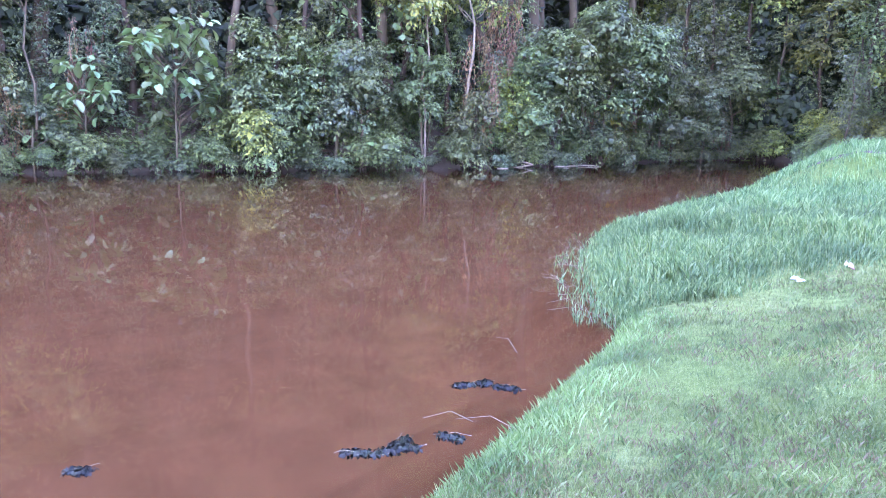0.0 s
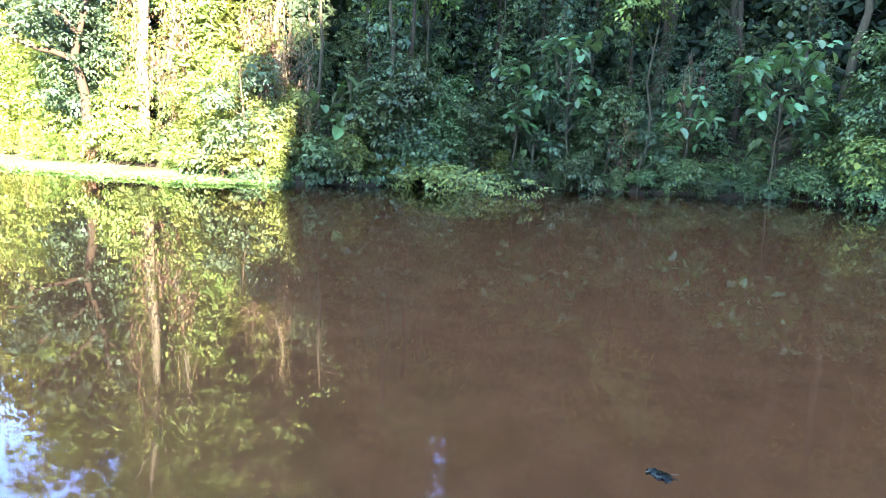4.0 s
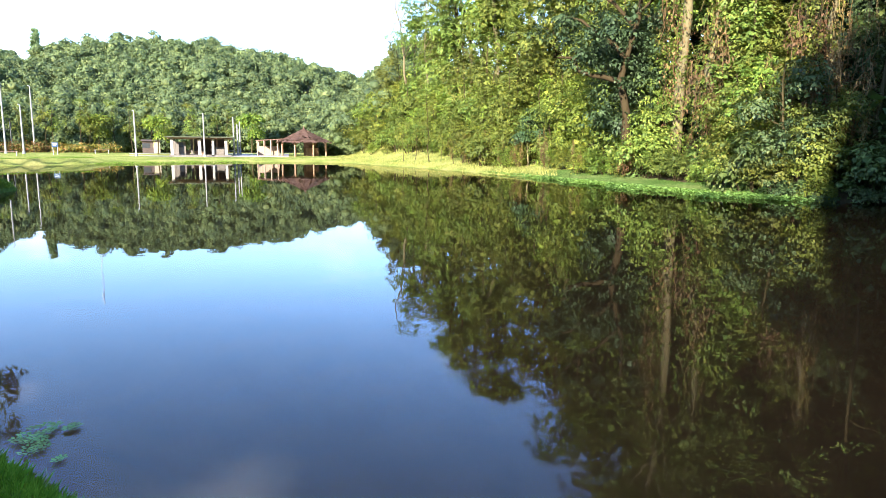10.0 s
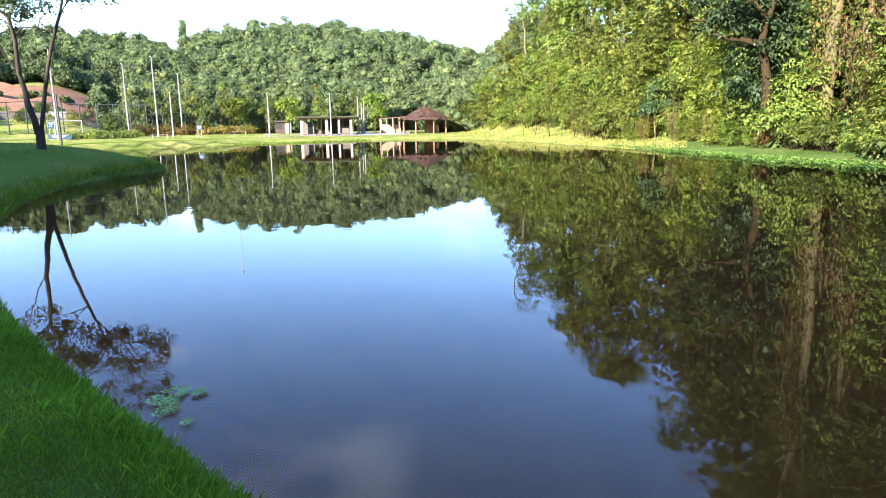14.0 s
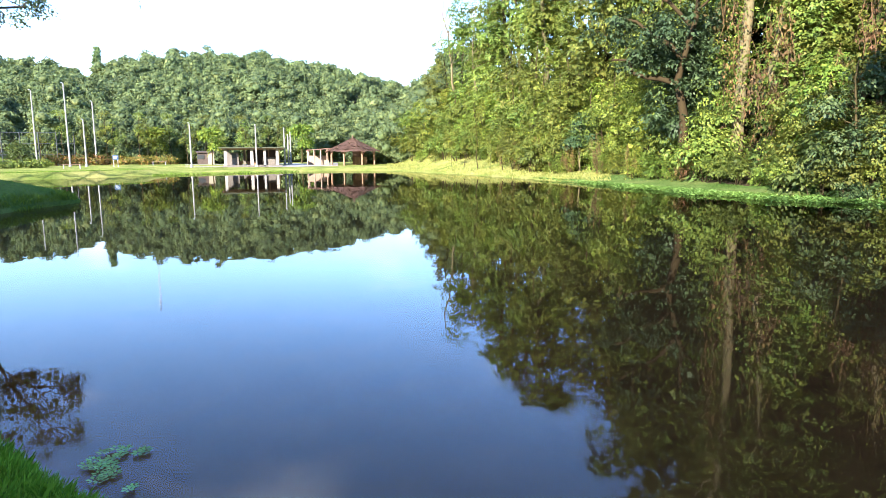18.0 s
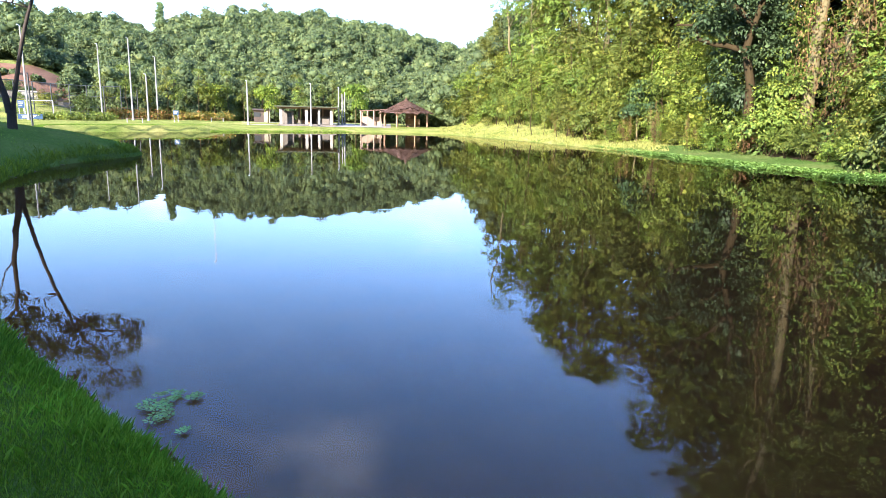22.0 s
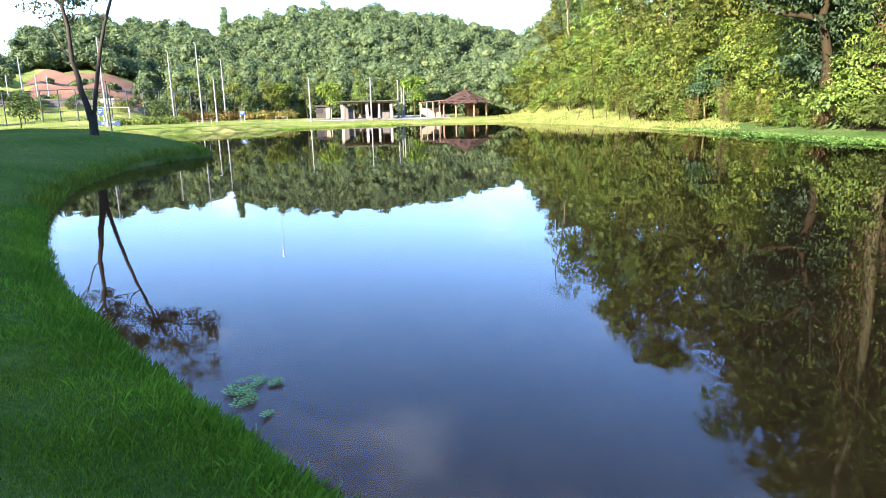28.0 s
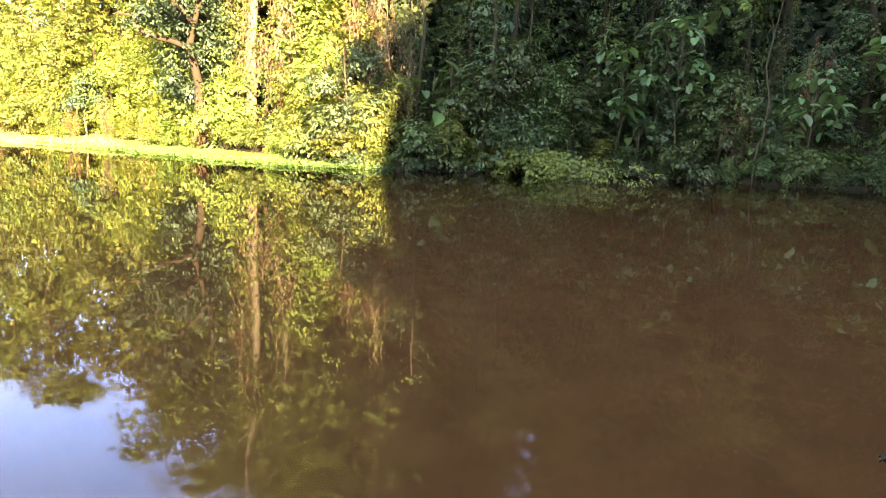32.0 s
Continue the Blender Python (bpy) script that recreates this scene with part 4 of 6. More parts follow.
# plants that stand out along the shaded bank
# lighter leaf kinds from bearing 57 on put extra skylight into the colour
for az, back, kind, size in ((9.2, 0.6, bank[1], 1.15), (7.4, 1.2, bank[1], 0.9), (14.9, 0.2, bank[5], 0.62), (-9.5, 0.4, bank[0], 1.5), (-11.5, 0.5, bank[3], 1.3), (-13.5, 1.2, bank[0], 1.7), (-18.0, 0.3, bank[1], 1.5), (-20.5, 0.3, bank[1], 1.4), (-18.6, 1.2, bank[5], 1.9),
                             (-22.5, 1.0, bank[3], 1.3), (-16.0, 1.4, bank[3], 1.3), (-6.5, 0.8, bank[0], 1.2), (2.0, 0.6, bank[3], 0.75), (-4.2, 0.4, bank[0], 0.7), (31.0, 0.7, bank[1], 0.7), (34.5, 0.6, bank[0], 0.85),
                             (39.5, 0.8, bank[1], 0.8), (46.0, 0.6, bank[0], 0.75), (49.0, 0.2, shrubs[0], 0.8), (64.5, 0.6, bank[4], 0.8), (61.5, 0.8, bank[4], 0.8), (57.0, 0.4, shrubs[4], 0.8), (63.0, 0.0, shrubs[3], 0.9), (66.0, 0.1, shrubs[4], 0.7), (67.5, 1.5, bank[4], 0.8),
                             (12.0, -0.1, shrubs[1], 0.8), (5.5, -0.1, shrubs[0], 0.9), (-2.0, -0.2, shrubs[0], 0.9), (-8.0, -0.1, shrubs[2], 0.7), (17.5, 0.0, shrubs[1], 0.8), (20.0, -0.1, shrubs[0], 0.7),
                             (25.5, -0.1, shrubs[1], 0.8), (28.0, 0.0, shrubs[0], 0.7), (36.5, -0.2, shrubs[0], 0.8), (42.0, -0.1, shrubs[2], 0.6), (44.2, -0.1, shrubs[1], 0.7), (59.5, 0.1, shrubs[0], 0.9)):
    kind.put(at(*bank_place(az, back), 57 * az, size, -0.1))
for az, back, up_, size in ((-4.4, 1.0, 4.2, 0.9), (-5.2, 2.0, 4.5, 0.9), (-15.3, 0.4, 0.3, 0.7), (62.4, 2.6, 2.0, 0.65), (33.0, 0.4, 0.2, 0.6), (-22.5, 0.2, 0.2, 0.6)):
    dry.put(at(*bank_place(az, back), 40 * az, size, up_))


# a trunk smothered by creepers whose skirt of leaves falls to the water
def vine_mantle():
    rg_ = np.random.default_rng(341)
    x, y = bank_place(52.4, 0.7)
    t = thing("vine_mantle", "tall green mantle of creepers over a trunk, trailing to the water", "vine", m=pose(x, y, ground_at(x, y)))
    side = Vector((-math.cos(math.radians(52.4)), -math.sin(math.radians(52.4)), 0))
    child("trunk", stem_mesh("trunk", rg_, (0, 0, -0.3), (0.3, 0.2, 9.5), 0.16, 0.08, M_DARK_BARK, 0.03), t)
    blobs_ = [(*(side * rg_.normal(0, 0.45 * (1 - z / 13))), z, 1.15 - z * 0.045, 1.1 - z * 0.045, 0.8) for z in np.arange(0.3, 9.3, 0.42)]
    blobs_ += [(*(side * (0.6 + 0.55 * k)), 2.6 - 0.42 * k + 0.2 * rg_.random(), 0.85, 0.85, 0.75) for k in range(6)] + [(*(side * (0.5 + 0.5 * k)), 0.7, 0.8, 0.8, 0.7) for k in range(6)]
    # light green of its own, with extra skylight put into the leaf colour
    child("foliage", mesh_np("foliage", *foliage(rg_, blobs_, 12000, 0.15, 0.09, 0.7, inner=8, flat=0.8), M_TREE_LEAF), t)
    return t


vine_mantle()


# the dark-limbed tree that reaches out before the sunlit wood
def reaching_tree():
    rg_ = np.random.default_rng(351)
    x, y, _ = sky_point(76.2, 0, 38.2)
    z0 = ground_at(x, y)
    t = thing("reaching_tree", "dark tree with long crooked limbs before the sunlit wood", "tree", G_TREE, m=pose(x, y, z0))
    o = np.array([x, y, z0])
    runs = (([(76.2, 0.5), (76.3, 3), (76.6, 5.5), (76.5, 7.3), (76.0, 10.5), (75.6, 14)], 0.26), ([(76.6, 5.3), (78.3, 5.8), (79.2, 6.1), (80.2, 6.5), (81.0, 7.4), (81.8, 7.6)], 0.16),
            ([(76.4, 7.0), (77.0, 8.0), (77.7, 8.5), (79.2, 9.2), (80.4, 10.2), (81.5, 10.3)], 0.16), ([(76.1, 9.8), (77.6, 11.5), (79.0, 12.4), (80.8, 14.0)], 0.12), ([(75.9, 10.5), (74.8, 12), (73.9, 14)], 0.1))
    tips = []
    for i, (pts, r0) in enumerate(runs):
        p_ = np.array([sky_point(a, e, 38.2) for a, e in pts]) - o
        p_[1:] += rg_.normal(0, 0.12, (len(p_) - 1, 3))
        child("trunk" if i == 0 else "limb", mesh_np("limb", *tube(p_, np.linspace(r0, r0 * 0.35, len(p_)), 8), M_DARK_BARK, True), t)
        for q_ in p_[(3 if i == 0 else 2):]:
            for _ in range(4):
                c = q_ + rg_.normal(0, (1.1, 1.1, 0.7), 3) + np.array([0.0, 0, 0.5])
                tips.append((*c, *rg_.uniform((0.5, 0.5, 0.3), (1.0, 1.0, 0.55))))
    # extra dark clumps stand in for the shaded part of the wood
    for _ in range(95):
        c = np.array(sky_point(rg_.uniform(73.8, 79.2), rg_.uniform(1.6, 11.0), 38.4 + rg_.uniform(0.0, 3.0))) - o
        tips.append((*c, *rg_.uniform((0.6, 0.6, 0.4), (1.1, 1.1, 0.7))))
    child("crown", mesh_np("crown", *foliage(rg_, tips, 17000, 0.18, 0.1, 0.5, flat=0.7), M_DEEP_LEAF), t)
    return t


reaching_tree()

# tall crowns along the edge of the sunlit wood: bearing, distance, height of the top
for i, (az, r, top_) in enumerate(((96.9, 84, 12.5), (96.0, 83, 15.0), (94.4, 80, 17.5), (92.4, 76, 21.0), (91.2, 72, 23.5), (89.6, 69, 24.5), (88.4, 66, 24.5), (87.0, 64, 25.0), (85.0, 62, 22.0), (83.0, 58, 20.5),
                                   (80.6, 54, 23.0), (78.4, 52, 23.5), (90.5, 78, 24), (86.5, 72, 25), (93.5, 84, 18))):
    x, y, _ = sky_point(az, 0, r)
    size = (top_ - ground_at(x, y)) / (20.2 + i % 5)
    tall[i % 5].put(at(x, y, 83 * i, size))
# creeper-hung trees that close the edge of the sunlit wood down to the slope
for i, az in enumerate(np.arange(85.5, 99.0, 0.62)):
    r_off = 8.0 + 6.5 * float(ease(az, 88.5, 92.5)) + 1.6 * math.sin(i * 2.4)
    climb[5 + i % 3].put(at(*bank_place(az, r_off), 71 * i, (0.75 + 0.25 * math.sin(i * 1.7)) * (1.0 - 0.45 * float(ease(az, 94, 98)))))
    shrubs[3 + i % 2].put(at(*bank_place(az + 0.3, r_off - 1.8), 33 * i, 1.0 + 0.3 * math.sin(i * 3.1)))
    bank[(2, 4)[i % 2]].put(at(*bank_place(az + 0.15, r_off + 2.5), 47 * i, 1.25))
# dry tangles along the foot of the sunlit wood
for i, (az, back) in enumerate(((91.5, 6.2), (90.2, 5.6), (88.6, 5.2), (87.3, 5.0), (85.8, 5.2), (83.6, 4.6), (81.0, 4.4), (77.0, 3.4))):
    dry.put(at(*bank_place(az, back), 67 * i, 0.3 + 0.05 * (i % 3)))
# a shaded hollow drawn as an added tree with dark leaves
hollow_shade_tree = make_tree("bank_tree", "small tree whose dark leaves stand for a hollow's shade", 371, 4.6, 0.08, crown_blobs(372, 9, 2.2, 4.4, 1.1, 0.75), 3600, 0.14, M_PALE_BARK, M_DEEP_LEAF, G_TREE, (0.2, 0), 5)
hollow_shade_tree.matrix_basis = at(*bank_place(85.0, 7.2), 0, 0.9)
# slim stems on the sunlit grass slope
for i, (az, back) in enumerate(((95.6, 5.0), (94.6, 6.5), (93.4, 5.5), (92.4, 6.0), (91.3, 5.0), (90.0, 6.0))):
    slim[i % 3].put(at(*bank_place(az, back), 50 * i, 0.42))

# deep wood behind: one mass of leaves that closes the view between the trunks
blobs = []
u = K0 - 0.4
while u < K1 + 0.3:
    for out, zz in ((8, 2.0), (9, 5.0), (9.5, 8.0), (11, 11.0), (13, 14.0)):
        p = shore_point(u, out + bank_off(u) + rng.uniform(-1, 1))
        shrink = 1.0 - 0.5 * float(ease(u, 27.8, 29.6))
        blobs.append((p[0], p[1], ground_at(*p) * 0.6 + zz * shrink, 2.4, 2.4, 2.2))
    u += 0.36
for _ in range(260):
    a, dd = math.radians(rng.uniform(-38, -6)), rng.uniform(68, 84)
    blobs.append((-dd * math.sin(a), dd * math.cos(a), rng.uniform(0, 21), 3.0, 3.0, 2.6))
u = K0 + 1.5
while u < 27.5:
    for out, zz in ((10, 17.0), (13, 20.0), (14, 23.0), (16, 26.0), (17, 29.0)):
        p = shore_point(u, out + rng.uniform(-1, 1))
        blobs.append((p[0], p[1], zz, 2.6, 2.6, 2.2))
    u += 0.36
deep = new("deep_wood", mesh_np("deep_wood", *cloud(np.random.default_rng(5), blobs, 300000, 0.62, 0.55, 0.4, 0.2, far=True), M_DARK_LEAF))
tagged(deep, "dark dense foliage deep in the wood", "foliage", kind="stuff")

# ferns and seedlings that cover the forest floor
ug = np.random.default_rng(12)
spots_ = []
while len(spots_) < 1500:
    u = ug.uniform(K0, 28.0)
    p = shore_point(u, bank_off(u) + 0.5 + 9.0 * ug.random() ** 1.3)
    spots_.append((p[0], p[1], 0.0, 0.5, 0.5, 0.4))
spots_ = np.array(spots_)
spots_[:, 2] = np.maximum(land(spots_[:, 0], spots_[:, 1]), 0.05) + 0.15
under = new("undergrowth", mesh_np("undergrowth", *foliage(ug, spots_, 50000, 0.3, 0.13, 0.3, far=True, inner=0), M_SHADE_LEAF))
tagged(under, "ferns and seedlings on the shaded forest floor", "undergrowth", kind="stuff")

# wooded hill beyond the far lawn
bm = bmesh.new()
bmesh.ops.create_icosphere(bm, subdivisions=1, radius=1.0)
bm.verts.ensure_lookup_table()
CLUMP_V = np.array([v.co[:] for v in bm.verts])
CLUMP_F = np.array([[v.index for v in f.verts] for f in bm.faces])
bm.free()


def hill_wood(name, label, seed, spots, per, leaf, mat, n_clump=12):
    """Rounded tree crowns, each built of leafy domes; leaf is a share of the tree's distance."""
    r_ = np.random.default_rng(seed)
    vs = []
    for x, y, h, w in spots:
        z = ground_at(x, y)
        size = leaf * math.hypot(x, y)
        a, q = r_.uniform(0, 6.28, n_clump), np.sqrt(r_.random(n_clump))
        e_ = w * r_.uniform(0.2, 0.34, n_clump)
        bl = np.stack([x + np.cos(a) * q * w * 0.36, y + np.sin(a) * q * w * 0.36, z + h * (0.86 - 0.5 * q * q - 0.2 * r_.random(n_clump)), e_, e_, e_ * 0.8], -1)
        # each clump is a small ragged mass inside a coat of leaves
        jit = 0.6 * (1 + r_.normal(0, 0.12, (n_clump, len(CLUMP_V), 1)))
        cv = (bl[:, None, :3] + CLUMP_V[None] * jit * bl[:, None, 3:6]).reshape(-1, 3)
        cf = (CLUMP_F[None] + (np.arange(n_clump) * len(CLUMP_V))[:, None, None]).reshape(-1, 3)
        vs.append((cv, cf))
        k_ = r_.integers(n_clump, size=per)
        u_ = r_.normal(size=(per, 3)) + np.array([0, 0, 0.45])
        u_ /= np.linalg.norm(u_, axis=1)[:, None]
        rad = 0.8 + 0.3 * r_.random(per) + 0.12 * np.sin(u_[:, 0] * 6 + k_) * np.sin(u_[:, 1] * 6 + 2 * k_)
        vs.append(leaves(r_, bl[k_, :3] + u_ * bl[k_, 3:6] * rad[:, None], u_ + r_.normal(0, 0.42, (per, 3)), size, size * 0.9, 0.1, far=True))
    ob = new(name, mesh_np(name, *merge(vs), mat))
    return tagged(ob, label, "woods", kind="stuff")


r_ = np.random.default_rng(21)
spots = []
d = 107.0
while d < 318:
    for az in np.arange(93, 147, math.degrees((3.6 + 0.011 * (d - 107)) / d)):
        a, dd = math.radians(az + r_.uniform(-0.8, 0.8)), d + r_.uniform(-2, 2)
        if az > 128 and dd < 135 or az > 128.5 and dd < 112:
            continue
        big = 1.0 if az < 137.6 else 0.45
        spots.append((-dd * math.sin(a), dd * math.cos(a), r_.uniform(6.5, 10.0) * big, r_.uniform(0.75, 1.3) * (4.0 + 0.016 * (d - 107))))
    d += 4.6 + 0.016 * (d - 107)
for d in np.arange(80, 106, 4.5):
    for az in np.arange(90, 101.5, math.degrees(3.6 / d)):
        a, dd = math.radians(az + r_.uniform(-0.9, 0.9)), d + r_.uniform(-2, 2)
        x, y = -dd * math.sin(a), dd * math.cos(a)
        top_ = 2 + dd * math.tan(math.radians(5.4 if az > 97.5 else 7.5)) - ground_at(x, y)
        spots.append((x, y, min(max(top_, 1.5), r_.uniform(6.0, 9.5)), r_.uniform(3.2, 5.2)))
# young growth along the foot of the hill
for _ in range(150):
    a, dd = math.radians(r_.uniform(99, 128)), r_.uniform(101, 108)
    spots.append((-dd * math.sin(a), dd * math.cos(a), r_.uniform(2.0, 5.5), r_.uniform(2.2, 4.0)))
for _ in range(60):
    az = r_.choice((r_.uniform(127.5, 130.0), r_.uniform(138, 147)))
    a, dd = math.radians(az), r_.uniform(112, 136)
    spots.append((-dd * math.sin(a), dd * math.cos(a), r_.uniform(1.5, 4.0), r_.uniform(1.8, 3.6)))
for _ in range(40):
    a, dd = math.radians(r_.uniform(97.5, 103.5)), r_.uniform(88, 103)
    spots.append((-dd * math.sin(a), dd * math.cos(a), r_.uniform(1.2, 3.5), r_.uniform(2, 3.5)))
# bushes that fringe the top of the red bank
for _ in range(150):
    a, dd = math.radians(r_.uniform(127.5, 139)), r_.uniform(127.5, 138)
    spots.append((-dd * math.sin(a), dd * math.cos(a), r_.uniform(1.5, 4.2) * (1 if a < 2.4 else 0.6), r_.uniform(2.0, 4.2)))
for _ in range(22):
    a, dd = math.radians(r_.uniform(129, 139)), r_.choice((r_.uniform(110.5, 113), r_.uniform(117, 120.5)))
    spots.append((-dd * math.sin(a), dd * math.cos(a), r_.uniform(0.4, 1.0), r_.uniform(0.8, 1.9)))
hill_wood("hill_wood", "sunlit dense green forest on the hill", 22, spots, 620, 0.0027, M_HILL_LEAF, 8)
# wood on the unseen hillside behind the viewer, added to shade the near banks
spots = []
for x in np.arange(22, 75, 6.5):
    for y in np.arange(-125, 62, 7):
        if x > max(14, 0.75 * y + 11) + 8:
            spots.append((x + r_.uniform(-2, 2), y + r_.uniform(-2, 2), r_.uniform(8, 13), 9))
hill_wood("hillside_wood", "dense forest on the unseen hillside, shading the near banks", 23, spots, 120, 0.035, M_HILL_LEAF, 10)

# the pine that stands above the ridge, and the slim mast on the hill
def ridge_pine():
    rg_ = np.random.default_rng(361)
    x, y, top_ = sky_point(123.2, 8.0, 296)
    z0 = ground_at(x, y)
    h = top_ - z0
    t = thing("pine_tree", "dark tiered pine standing above the ridge", "tree", m=pose(x, y, z0))
    child("trunk", mesh_np("trunk", *tube([(0, 0, -0.5), (0, 0, h * 0.5), (0, 0, h)], [0.4, 0.3, 0.08], 7), M_DARK_BARK, True), t)
    tiers = []
    for k, q_ in enumerate(np.linspace(0.35, 1.0, 9)):
        for _ in range(5):
            a, d_ = rg_.uniform(0, 6.28), 3.6 * (1.12 - q_) * rg_.uniform(0.3, 1.0)
            tiers.append((math.cos(a) * d_, math.sin(a) * d_, h * q_ - 0.6, 1.1, 1.1, 0.55))
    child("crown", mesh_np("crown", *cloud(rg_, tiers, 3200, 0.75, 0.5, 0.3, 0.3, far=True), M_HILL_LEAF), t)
    return t


def hill_mast():
    x, y, _ = sky_point(120.0, 0, 290)
    z0 = ground_at(x, y)
    h = 2 + 290 * math.tan(math.radians(11.9)) - z0
    t = thing("radio_mast", "slim steel radio mast on the hill", "mast", m=pose(x, y, z0))
    for k in range(3):
        a = k * 2.094
        child("leg", mesh_np("leg", *tube([(math.cos(a) * 0.5, math.sin(a) * 0.5, -0.5), (math.cos(a) * 0.18, math.sin(a) * 0.18, h)], 0.09, 5), M_METAL, True), t)
    for z in np.arange(2, h - 1, 2.5):
        q_ = 0.5 - 0.32 * z / h
        ring = [(math.cos(a) * q_, math.sin(a) * q_, z + (1.2 if i % 2 else 0)) for i, a in enumerate(np.arange(4) * 2.094)]
        child("brace", mesh_np("brace", *tube(ring, 0.05, 4), M_METAL), t)
    for z in (h - 5, h - 2.5):
        child("antenna", box_mesh("antenna", 1.5, 0.3, 1.3, M_METAL, 0.03), t, m=pose(0, 0, z))
    return t


ridge_pine()
hill_mast()

# far mountain
ma = np.linspace(125, 165, 60)
mh = 60 + 140 * np.exp(-((ma - 143) / 8.0) ** 2) + 6 * np.sin(ma * 1.7) + 3 * np.sin(ma * 4.3)
mv = []
for rr, hh in ((1900, 0.0), (2050, 0.55), (2200, 1.0), (2500, 0.0)):
    mv.append(np.stack([-rr * np.sin(np.radians(ma)), rr * np.cos(np.radians(ma)), mh * hh - 5], -1))
qm = np.arange(4 * 60).reshape(4, 60)
mountain = new("mountain", mesh_np("mountain", np.concatenate(mv), np.stack([qm[:-1, :-1], qm[:-1, 1:], qm[1:, 1:], qm[1:, :-1]], -1).reshape(-1, 4), M_MOUNTAIN, True))
tagged(mountain, "distant blue mountain ridge", "mountain", kind="structure")

# ---- the park beyond the pond ----
def polar(az, d):
    return (-d * math.sin(math.radians(az)), d * math.cos(math.radians(az)))


def lamp_post(x, y, h, r=0.09, head=True):
    t = thing("light_pole", "tall slim pale concrete light pole on the lawn", "pole", "light poles", m=pose(x, y, ground_at(x, y)))
    child("pole", mesh_np("pole", *tube([(0, 0, -0.3), (0, 0, h * 0.5), (0, 0, h)], [r * 1.25, r, r * 0.75], 8), M_CONC, True), t)
    child("base_collar", mesh_np("base_collar", *tube([(0, 0, 0), (0, 0, 0.25)], [r * 2, r * 1.9], 8), M_CONC), t)
    if head:
        child("arm", mesh_np("arm", *tube([(0, 0, h - 0.05), (0.15, 0.04, h + 0.03), (0.3, 0.08, h + 0.04)], 0.025, 6), M_METAL, True), t)
        child("lamp_head", box_mesh("lamp_head", 0.3, 0.16, 0.08, M_METAL, 0.03), t, m=pose(0.35, 0.09, h, 0, 0, 16))
    return t


for az, d, h in ((125.6, 90, 9.6), (127.7, 96, 9.2), (123.8, 96, 8.0), (124.5, 88, 5.4), (132.5, 82, 9.4), (137.7, 110, 6), (138.6, 112, 3.6), (136.8, 112, 3.6),
                 (136.1, 112, 3.5), (141.2, 80, 5.0), (140.2, 110, 3), (117.0, 80, 4.9), (111.9, 81, 4.9), (109.6, 86, 4.6), (109.3, 87, 3.9), (109.1, 88, 4.2)):
    lamp_post(*polar(az, d), h, 0.085, h > 4.5)



# ---- fittings of the park ----
def put_at(az, d, dz=0.0, turn=None):
    x, y = polar(az, d)
    return pose(x, y, ground_at(x, y) + dz, 0, 0, az if turn is None else turn)


def kiosk():
    """The open concrete building with a flat roof on columns."""
    t = thing("park_building", "open concrete park building with a flat roof on columns", "building", m=put_at(112.2, 84.5))
    w, dp, h = 6.5, 4.6, 2.05
    child("floor_slab", box_mesh("floor_slab", w + 0.4, dp + 0.4, 0.15, M_OLD_CONC, 0.02), t)
    child("roof", box_mesh("roof", w + 1.1, dp + 1.2, 0.1, M_OLD_CONC, 0.03), t, m=pose(0, 0, h + 0.12))
    child("fascia", box_mesh("fascia", w + 1.15, 0.05, 0.14, M_MOSS, 0.01), t, "mossy green roof edge", pose(0, -dp / 2 - 0.63, h + 0.1))
    for i in range(2):
        child("beam", box_mesh("beam", w + 0.6, 0.2, 0.2, M_WOOD, 0.01), t, m=pose(0, (-1) ** i * (dp / 2 - 0.2), h - 0.08))
    for xx, sx in ((-3.1, 0.34), (-0.1, 0.36), (1.4, 0.3), (2.85, 0.32)):
        child("column", box_mesh("column", sx, 0.32, h - 0.15, M_PALE_CONC, 0.02), t, m=pose(xx, -dp / 2 + 0.2, 0.15))
    for xx in (-3.0, -1.0, 1.0, 3.0):
        child("column", box_mesh("column", 0.3, 0.3, h - 0.2, M_OLD_CONC, 0.02), t, m=pose(xx, dp / 2 - 0.25, 0.15))
    child("rear_wall", box_mesh("rear_wall", w * 0.55, 0.15, h - 0.15, M_DARK_WALL, 0.01), t, "dark rear wall", pose(1.1, dp / 2 - 0.6, 0.15))
    child("partition", box_mesh("partition", 0.12, 2.6, h - 0.2, M_WOOD, 0.01), t, m=pose(1.9, 0.9, 0.15))
    booth = child("booth", box_mesh("booth", 1.1, 0.9, h - 0.55, M_OLD_CONC, 0.01), t, "pale concrete booth", pose(-2.2, -0.6, 0.15))
    child("hatch", box_mesh("hatch", 0.5, 0.06, 0.55, M_DARK_METAL, 0.01), booth, m=pose(0.05, -0.46, 0.85))
    child("counter", box_mesh("counter", 1.9, 0.5, 0.95, M_OLD_CONC, 0.02), t, m=pose(2.1, -0.2, 0.15))
    for xx in (-0.1, -1.9):
        child("bench", box_mesh("bench", 1.3, 0.4, 0.45, M_WOOD, 0.02), t, m=pose(xx, 0.6, 0.15))
    return t


